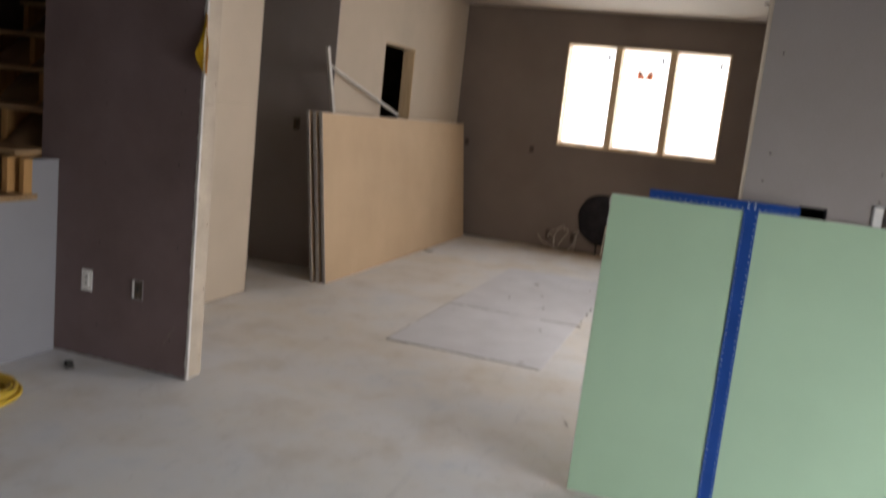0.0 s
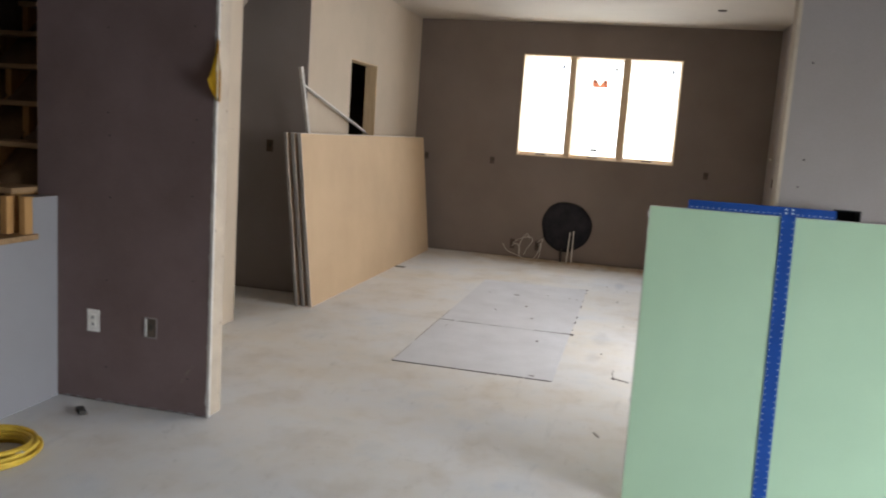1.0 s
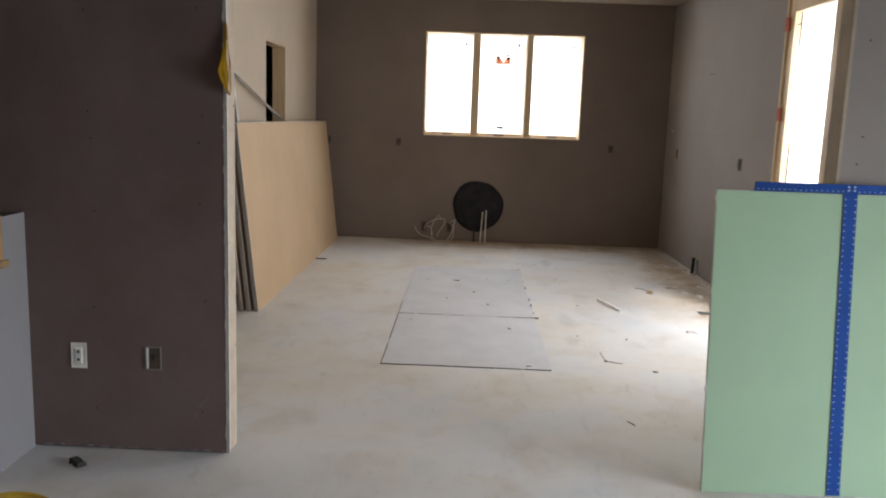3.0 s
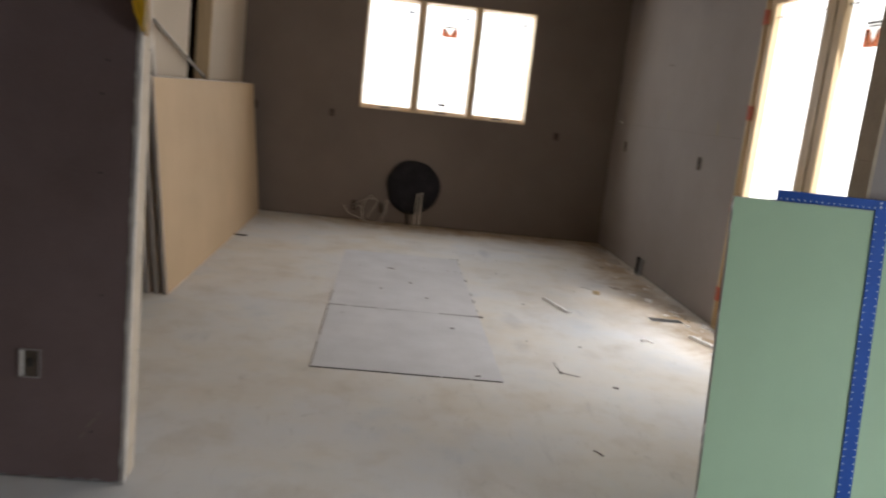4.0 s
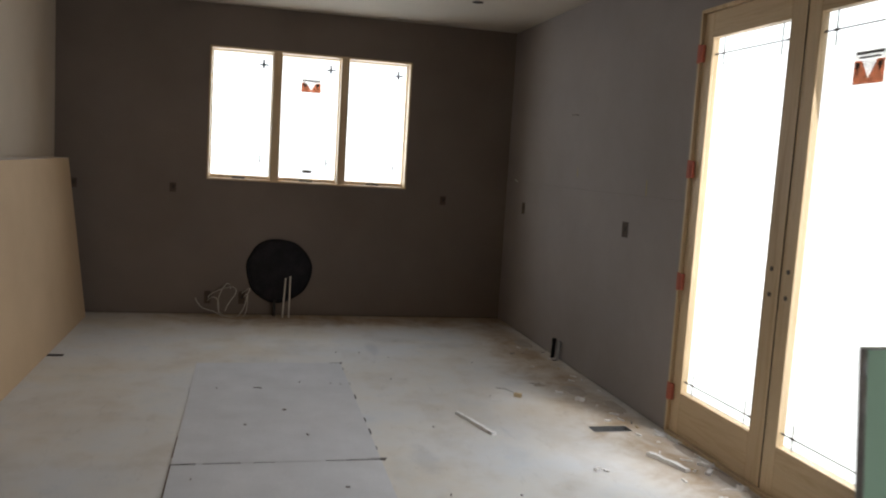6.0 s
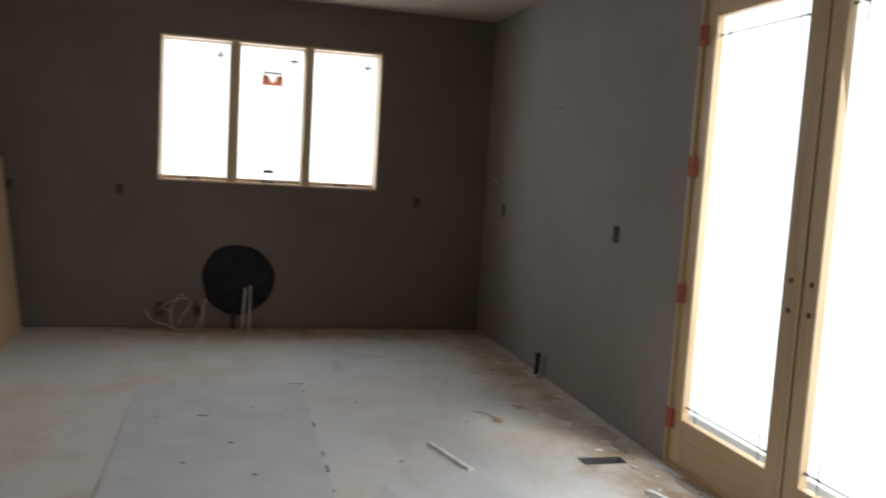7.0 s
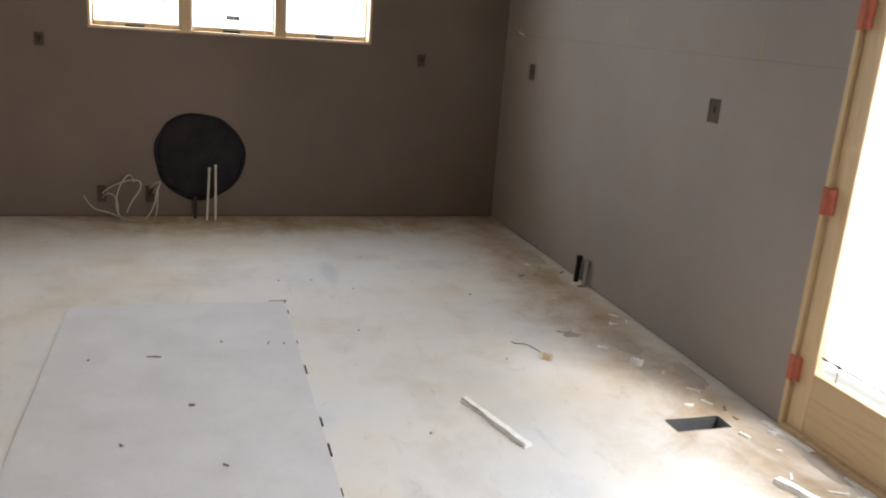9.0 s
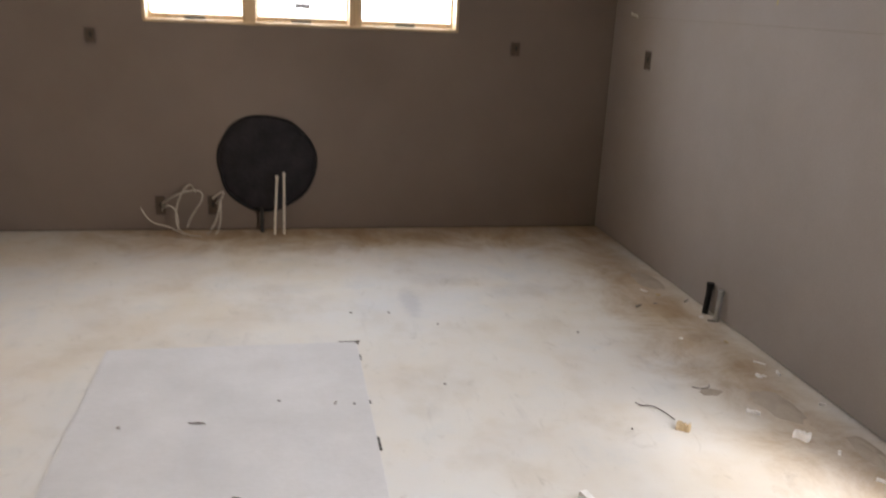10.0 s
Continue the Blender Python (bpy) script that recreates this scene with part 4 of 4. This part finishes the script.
for pts, lab in (([(-0.90, 10.045, 0.16), (-0.86, 10.00, 0.22), (-0.66, 9.98, 0.30), (-0.64, 9.97, 0.22), (-0.69, 9.96, 0.16), (-0.735, 9.95, 0.085), (-0.742, 9.94, 0.05)], "short loose white cable end by the far wall"),
                 ([(-0.70, 10.045, 0.24), (-0.71, 10.00, 0.31), (-0.745, 9.98, 0.30), (-0.80, 9.97, 0.20), (-0.815, 9.96, 0.09), (-0.79, 9.93, 0.02), (-0.72, 9.90, 0.008), (-0.66, 9.89, 0.007)], "wide loose loop of white electrical cable from the wall"),
                 ([(-0.60, 10.045, 0.20), (-0.53, 10.00, 0.27), (-0.525, 9.98, 0.25), (-0.555, 9.97, 0.19), (-0.56, 9.96, 0.12), (-0.595, 9.94, 0.04), (-0.63, 9.92, 0.008)], "loose white electrical cable hanging by the black cover"),
                 ([(-0.58, 10.045, 0.17), (-0.548, 9.99, 0.22), (-0.545, 9.97, 0.18), (-0.548, 9.96, 0.10), (-0.556, 9.95, 0.03), (-0.58, 9.93, 0.007)], "loose white electrical cable hanging by the black cover"),
                 ([(-1.006, 9.965, 0.165), (-0.985, 9.96, 0.12), (-0.955, 9.96, 0.08), (-0.91, 9.96, 0.06), (-0.85, 9.96, 0.052), (-0.80, 9.95, 0.02), (-0.76, 9.93, 0.007)], "stiff white cable end reaching up from the floor"),
                 ([(-0.90, 10.045, 0.13), (-0.88, 9.99, 0.17), (-0.83, 9.98, 0.19), (-0.79, 9.97, 0.12), (-0.80, 9.95, 0.03)], "short loose white cable end by the far wall")):
    tagged(tube(pts, 0.0044, "cable", M_CABLE), lab, "cable", "white cables")
# dark boxes put where the cables' shadows lie on the wall
for x in (-0.905, -0.60):
    outlet_box(pose(x, 10.049, 0.16, 0, 0, 180), "dark cable hole set where shade darkens the far wall", wide=0.06, high=0.12)


# duct holes in the floor
def duct(r, depth, label, inner):
    d = thing("floor_duct", label, "floor duct", ((r[0] + r[1]) / 2, (r[2] + r[3]) / 2, 0), "floor ducts")
    w, h = (r[1] - r[0]) / 2 - 0.001, (r[3] - r[2]) / 2 - 0.001
    for q in ((-w, -w + 0.002, -h, h), (w - 0.002, w, -h, h), (-w + 0.002, w - 0.002, -h, -h + 0.002), (-w + 0.002, w - 0.002, h - 0.002, h)):
        part("duct_side", cuboid(q[0], q[1], q[2], q[3], -depth, 0.002), inner, d)
    part("duct_bottom", cuboid(-w, w, -h, h, -depth - 0.003, -depth), M_DARK, d)


duct(DUCT_R, 0.14, "open galvanised floor duct by the garden doors", M_GALV)
# black sides put the shade of a deeper hole into the colour
duct(DUCT_L, 0.10, "narrow open dark floor duct beside the tan boards", M_BLACK)


# ---------------------------------------------------------------- loose things
# bent strip of corner bead leaning over the tan stack
def bead_strip(p, q, name, label, w=0.026):
    p, q = Vector(p), Vector(q)
    d = (q - p).length
    bm = cuboid(0, w, -0.0012, 0, 0, d)
    cuboid(-0.0012, 0, 0.0, w, 0, d, bm=bm)
    ob = part(name, bm, M_BEAD)
    ob.matrix_world = Matrix.Translation(p) @ (q - p).to_track_quat("Z", "X").to_matrix().to_4x4()
    return tagged(ob, label, "corner bead", "loose bead strips")


bead_strip((-2.14, 6.66, 1.05), (-2.186, 6.45, 1.885), "metal_strip", "white metal bead strip standing against the wall")
bead_strip((-2.185, 6.49, 1.735), (-2.165, 8.01, 1.378), "metal_strip", "white metal bead strip lying aslant over the boards", 0.030)


# coil of yellow hose by the stairs
def hose_coil():
    h = thing("hose_coil", "coil of yellow air hose lying on the dusty floor", "hose", (-1.965, 2.975, 0))
    rnd = random.Random(7)
    for k in range(11):
        r, z = 0.150 + 0.018 * (k % 3) + rnd.uniform(-0.008, 0.008), 0.010 + 0.017 * (k // 3)
        ox, oy, e = rnd.uniform(-0.012, 0.012), rnd.uniform(-0.012, 0.012), rnd.uniform(-0.06, 0.06)
        pts = [(ox + (r + e * 0.1) * math.cos(a), oy + r * math.sin(a), z + 0.004 * math.sin(2 * a + k)) for a in (6.28319 * i / 16 for i in range(16))]
        tube(pts, 0.0085, "hose_turn", M_YELLOW, h, cyclic=True, res=4)
    tube([(0.165, -0.02, 0.05), (0.185, 0.03, 0.06), (0.15, 0.09, 0.062), (0.10, 0.13, 0.05), (0.02, 0.16, 0.03)], 0.0085, "hose_end", M_YELLOW, h)
    part("fitting", rod((0.155, -0.045, 0.048), (0.166, -0.018, 0.05), 0.011, sides=10), M_GALV, h, "steel hose fitting")
    part("red_band", rod((0.085, -0.15, 0.035), (0.105, -0.14, 0.038), 0.024, sides=12), M_RED, h, "red tie round the coil")
    bm = cuboid(-0.025, 0.02, -0.012, 0.012, 0, 0.004, 0.001)
    bmesh.ops.transform(bm, matrix=pose(0.125, -0.13, 0.055, 20, -12, 30), verts=bm.verts)
    part("tag", bm, M_WHITE, h, "white paper tag")


hose_coil()


# yellow cloth hanging on the pier's edge
def flap(name, edges, normal, material, parent):
    """A hanging leaf of cloth between two edges, with soft folds."""
    bm = bmesh.new()
    n = 8
    grid = []
    for a, b in edges:
        a, b = Vector(a), Vector(b)
        grid.append([bm.verts.new(a.lerp(b, i / n) + Vector(normal) * 0.003 * math.sin(i * 1.3 + a.z * 40)) for i in range(n + 1)])
    for p, q in zip(grid, grid[1:]):
        for i in range(n):
            bm.faces.new((p[i], p[i + 1], q[i + 1], q[i]))
    bmesh.ops.solidify(bm, geom=bm.faces[:], thickness=0.002)
    return part(name, bm, material, parent, smooth=True)


def cloth():
    """A ribbon folded round the pier's corner: outer edge, fold and inner edge at falling heights."""
    c = thing("yellow_ribbon", "yellow ribbon folded over the edge of the mauve pier", "ribbon")
    rows3 = (((-1.396, 3.699), (-1.392, 3.697), (-1.388, 3.703), 1.80), ((-1.396, 3.690), (-1.388, 3.690), (-1.384, 3.704), 1.73), ((-1.401, 3.668), (-1.383, 3.678), (-1.377, 3.703), 1.66),
             ((-1.408, 3.650), (-1.377, 3.670), (-1.371, 3.702), 1.61), ((-1.404, 3.656), (-1.376, 3.669), (-1.370, 3.702), 1.58), ((-1.394, 3.668), (-1.378, 3.676), (-1.373, 3.702), 1.55), ((-1.387, 3.684), (-1.381, 3.686), (-1.378, 3.702), 1.525))
    flap("front_flap", [((*a, z), (*b, z)) for a, b, _, z in rows3], (0, -1, 0), M_YCLOTH, c)
    # the side flap's shade is painted in as orange
    flap("side_flap", [((*b, z), (*d, z - 0.012)) for _, b, d, z in rows3], (1, 0, 0), M_YCLOTH_SHADE, c)
    # pale strip painted as the highlight on the lit fold
    flap("lit_edge", [((b[0] + 0.0015, b[1] - 0.001, z), (b[0] * 0.6 + d[0] * 0.4 + 0.0015, b[1] * 0.6 + d[1] * 0.4 - 0.001, z - 0.004)) for _, b, d, z in rows3[1:]], (1, 0, 0), M_YCLOTH_LIT, c)
    part("nail", rod((-1.398, 3.706, 1.79), (-1.398, 3.688, 1.792), 0.003, sides=8), M_GALV, c)


cloth()


# scraps on the floor
def scrap(p, q, w, h, mat, label, name="plaster_scrap", seed=0):
    """A broken sliver from p to q with a rough outline."""
    rnd = random.Random(seed)
    a, b = Vector((*p, 0)), Vector((*q, 0))
    d = (b - a)
    side = Vector((-d.y, d.x, 0)).normalized()
    n = 7
    bm = bmesh.new()
    rows = []
    for i in range(n + 1):
        c = a + d * i / n + side * rnd.uniform(-0.1, 0.1) * w
        hw, hh = w / 2 * rnd.uniform(0.7, 1.15), h * rnd.uniform(0.7, 1.1)
        rows.append([bm.verts.new(c + side * s * hw + Vector((0, 0, z))) for s, z in ((-1, 0.0005), (-0.8, hh), (0.75, hh * 0.9), (1, 0.0005))])
    for r, s in zip(rows, rows[1:]):
        for i in range(4):
            j = (i + 1) % 4
            bm.faces.new((r[i], r[j], s[j], s[i]))
    bm.faces.new(rows[0][::-1])
    bm.faces.new(rows[-1])
    return tagged(part(name, bm, mat), label, "scrap", "floor scraps")


SLIVERS = (((0.712, 7.06), (0.826, 6.665), 0.032, 0.018), ((0.700, 7.045), (0.775, 6.83), 0.014, 0.007), ((1.60, 6.31), (1.69, 6.05), 0.042, 0.022), ((1.845, 6.70), (1.872, 6.45), 0.03, 0.012),
           ((1.80, 6.15), (1.875, 6.11), 0.04, 0.016), ((1.775, 6.00), (1.825, 6.06), 0.03, 0.014), 
           ((1.33, 5.19), (1.47, 5.20), 0.022, 0.006), ((1.19, 6.10), (1.225, 6.115), 0.026, 0.018), ((1.238, 6.11), (1.262, 6.08), 0.02, 0.012), ((1.59, 7.31), (1.63, 7.27), 0.04, 0.03), ((1.475, 5.12), (1.44, 5.03), 0.024, 0.012),
           ((1.80, 6.62), (1.86, 6.57), 0.022, 0.012), ((1.86, 6.28), (1.88, 6.16), 0.016, 0.010), ((1.74, 6.22), (1.80, 6.19), 0.012, 0.006), ((1.83, 5.83), (1.868, 5.79), 0.034, 0.02),
           ((1.66, 5.72), (1.70, 5.70), 0.02, 0.012), ((1.75, 5.60), (1.85, 5.57), 0.012, 0.007), ((1.52, 7.50), (1.56, 7.47), 0.02, 0.010), ((1.70, 7.02), (1.74, 6.98), 0.018, 0.010))
for i, (p, q, w, h) in enumerate(SLIVERS):
    scrap(p, q, w, h, M_GYP, "white broken sliver of gypsum on the dusty floor", seed=i)
lump = bmesh.new()
bmesh.ops.create_icosphere(lump, subdivisions=3, radius=0.034)
for v in lump.verts:
    v.co *= 1 + 0.28 * noise.noise(v.co * 45)
    v.co.z = max(v.co.z * 0.8, -0.020)
lump_ob = tagged(part("plaster_lump", lump, M_GYP, smooth=True), "rounded white lump of dried plaster on the floor", "scrap", "floor scraps")
lump_ob.location = (1.45, 5.35, 0.0195)
scrap((1.195, 7.41), (1.23, 7.38), 0.035, 0.03, M_CHIP, "small tan wood chip on the floor", "wood_chip", 21)
for i, pts in enumerate(([(0.478, 5.49), (0.472, 5.42), (0.482, 5.315), (0.49, 5.30), (0.53, 5.275), (0.575, 5.255)], [(1.12, 7.60), (1.13, 7.56), (1.17, 7.60), (1.20, 7.52), (1.21, 7.46)], [(1.40, 7.70), (1.46, 7.66), (1.48, 7.71)], [(1.72, 5.80), (1.78, 5.83), (1.83, 5.78)])):
    tagged(tube([(x, y, 0.006) for x, y in pts], 0.0022, "wire_scrap", M_CRUMB if i != 3 else M_GYP), "thin bent wire scrap on the floor", "scrap", "wire scraps")
scrap((-2.00, 3.565), (-1.945, 3.515), 0.045, 0.022, M_DARK, "dark crumpled scrap by the foot of the pier", "dark_scrap", 33)
DARKS = (((-0.09, 5.995), (-0.06, 5.99), 0.02), ((0.735, 5.14), (0.775, 5.125), 0.06), ((0.475, 5.315), (0.50, 5.295), 0.05), ((-0.33, 7.16), (-0.30, 7.15), 0.03), ((-0.02, 5.12), (0.02, 5.13), 0.012),
         ((0.42, 4.30), (0.46, 4.22), 0.01), ((-0.50, 7.62), (-0.42, 7.61), 0.008), ((0.12, 8.25), (0.145, 8.26), 0.02), ((-0.55, 6.9), (-0.53, 6.88), 0.015), ((0.0, 7.7), (0.01, 7.73), 0.012), ((-0.22, 6.72), (-0.2, 6.70), 0.015), ((0.16, 6.35), (0.02, 6.345), 0.012))
specks = random.Random(17)
DARKS += tuple(((x, y), (x + specks.uniform(-0.012, 0.012), y + specks.uniform(0.004, 0.012)), 0.014) for x, y in ((specks.uniform(-0.85, 1.6), specks.uniform(4.6, 8.6)) for _ in range(15)))
for i, (p, q, w) in enumerate(DARKS):
    w *= 0.45
    q = (p[0] + (q[0] - p[0]) * 0.7, p[1] + (q[1] - p[1]) * 0.7)
    s = scrap(p, q, w, 0.006, M_CRUMB, "dark crumb of debris on the floor", "debris_crumb", 40 + i)
    if -0.89 < p[0] < 0.13 and 5.07 < p[1] < 8.27:
        s.location.z = 0.0048



# grey sweepings along the foot of the door wall
def sweepings(x, y, lx, ly, h, seed):
    """A low uneven heap of dust and paper bits with a ragged outline."""
    bm = bmesh.new()
    n, rings = 22, 5
    top = bm.verts.new((0, 0, h))
    last = None
    for k in range(1, rings + 1):
        ring = []
        for i in range(n):
            a = 6.28319 * i / n
            w = 1 + 0.30 * noise.noise((2 * math.cos(a) + seed, 2 * math.sin(a), 1.5))
            q = k / rings * w
            z = h * (1 - (k / rings) ** 1.5) + 0.5 * h * noise.noise((q * 5 * math.cos(a), q * 5 * math.sin(a), seed)) * (k < rings)
            ring.append(bm.verts.new((lx * q * math.cos(a), ly * q * math.sin(a), max(z, 0.0004))))
        for i in range(n):
            j = (i + 1) % n
            bm.faces.new((top, ring[i], ring[j]) if last is None else (last[i], ring[i], ring[j], last[j]))
        last = ring
    ob = part("dust_mound", bm, M_SWEEP, smooth=True)
    ob.location = (x, y, 0)
    return tagged(ob, "low mound of grey-brown floor dust and paper bits", "dust mound", "dust mounds")


for k, (x, y, lx, ly, h) in enumerate(((1.67, 7.52, 0.075, 0.13, 0.016), (1.46, 7.66, 0.05, 0.03, 0.012), (1.80, 7.15, 0.05, 0.14, 0.010),
                                       (1.845, 6.35, 0.04, 0.12, 0.012), (1.85, 5.95, 0.035, 0.16, 0.014), (1.855, 5.62, 0.03, 0.12, 0.012), (1.78, 8.95, 0.07, 0.14, 0.008))):
    sweepings(x, y, lx, ly, h, k * 3.7)
bits = random.Random(29)
for k in range(34):
    y = bits.uniform(5.1, 8.9)
    x = 1.86 - abs(bits.gauss(0, 0.16)) - (0.02 if y < 6.7 else 0.0)
    a, r = bits.uniform(0, 3.14), bits.uniform(0.008, 0.026)
    mat, lab = bits.choice(((M_GYP, "white crumb of gypsum on the dusty floor"), (M_CRUMB, "grey crumb of debris on the floor"), (M_GYP, "white crumb of gypsum on the dusty floor"), (M_CHIP, "tan splinter of wood on the floor")))
    scrap((x - r * math.cos(a), y - r * math.sin(a)), (x + r * math.cos(a) * 0.9, y + r * math.sin(a)), bits.uniform(0.006, 0.018), bits.uniform(0.004, 0.012), mat, lab, "floor_crumb", 80 + k)

# ---------------------------------------------------------------- marks and fixings on the walls
screw = rod((0, 0, 0), (0, -0.0008, 0), 0.0042, sides=8)
screw_me = mesh_of("screw", screw, M_DARK)
rows = random.Random(11)
for x in (1.13, 1.53, 1.93, 2.33):
    for z in (0.25, 0.65, 1.05, 1.33, 1.42, 1.82, 2.22, 2.62):
        o = new("screw", screw_me)
        o.parent, o.location = stub, (x + rows.uniform(-0.012, 0.012), 3.7198, z + rows.uniform(-0.03, 0.03))
for x in (-1.95, -1.50):
    for z in (0.2, 0.65, 1.05, 1.33, 1.42, 1.82, 2.22):
        o = new("screw", screw_me)
        o.parent, o.location = pier, (x + rows.uniform(-0.012, 0.012), 3.7048, z + rows.uniform(-0.03, 0.03))
for k in range(16):
    o = new("nail_head", screw_me)
    o.parent, o.rotation_euler = pier, (0, 0, radians(90))
    o.location = (-1.3922, rows.choice((3.722, 3.728, 3.803)) + rows.uniform(-0.004, 0.004), 0.12 + 0.165 * k + rows.uniform(-0.04, 0.04))
for i, (p, q) in enumerate((((1.885, 8.50, 1.952), (1.885, 8.34, 1.945)), ((1.886, 9.80, 1.40), (1.882, 9.68, 1.385)))):
    a, b = Vector(p), Vector(q)
    mid = (a + b) / 2 + Vector((-0.02, 0, -0.012))
    tagged(tube([a + Vector((0.01, 0, 0)), a, mid, b, b + Vector((-0.01, 0, -0.01))], 0.0035, "cable_stub", M_WHITE if i else M_PLAST), "short cable end poking out of the grey wall", "cable", "wall cable ends")
for y, z, h in ((8.30, 1.50, 0.035), (7.16, 1.43, 0.05)):
    part("crayon_mark", cuboid(1.8893, 1.8899, y - 0.004, y + 0.004, z - h, z + h), M_CRAYON, wall_e, "yellow crayon mark on the board")
for p, q, w in (((-1.52, 0.205), (-1.495, 0.235), 0.003), ((-1.54, 0.165), (-1.532, 0.18), 0.003), ((-1.485, 0.25), (-1.482, 0.258), 0.003)):
    bm = prism([(p[0] - w, p[1]), (p[0] + w, p[1] - 0.004), (q[0] + w * 0.6, q[1]), (q[0] - w * 0.6, q[1] + 0.004)], "y", 3.7040, 3.7047)
    part("plaster_smear", bm, M_PAPER, pier, "faint plaster smear")
chips = random.Random(23)
for k in range(20):
    z = 0.03 + 0.105 * k + chips.uniform(-0.04, 0.04)
    w, h = chips.uniform(0.0015, 0.005), chips.uniform(0.012, 0.05)
    x = -1.4048
    part("plaster_chip", prism([(x, z), (x - w, z + h * 0.4), (x - w * 0.5, z + h), (x, z + h * 1.1)], "y", 3.7022, 3.7046), M_BEAD, pier, "chipped white plaster along the corner bead")
for k in range(14):
    x = -2.20 + 0.058 * k + chips.uniform(-0.02, 0.02)
    w, h = chips.uniform(0.012, 0.05), chips.uniform(0.003, 0.010)
    part("dust_smudge", prism([(x, 0.009), (x + w, 0.009), (x + w * 0.8, 0.009 + h * 0.7), (x + w * 0.4, 0.009 + h), (x + w * 0.1, 0.009 + h * 0.5)], "y", 3.7040, 3.7047), M_BLUEGREY, pier, "pale dust at the foot of the pier")
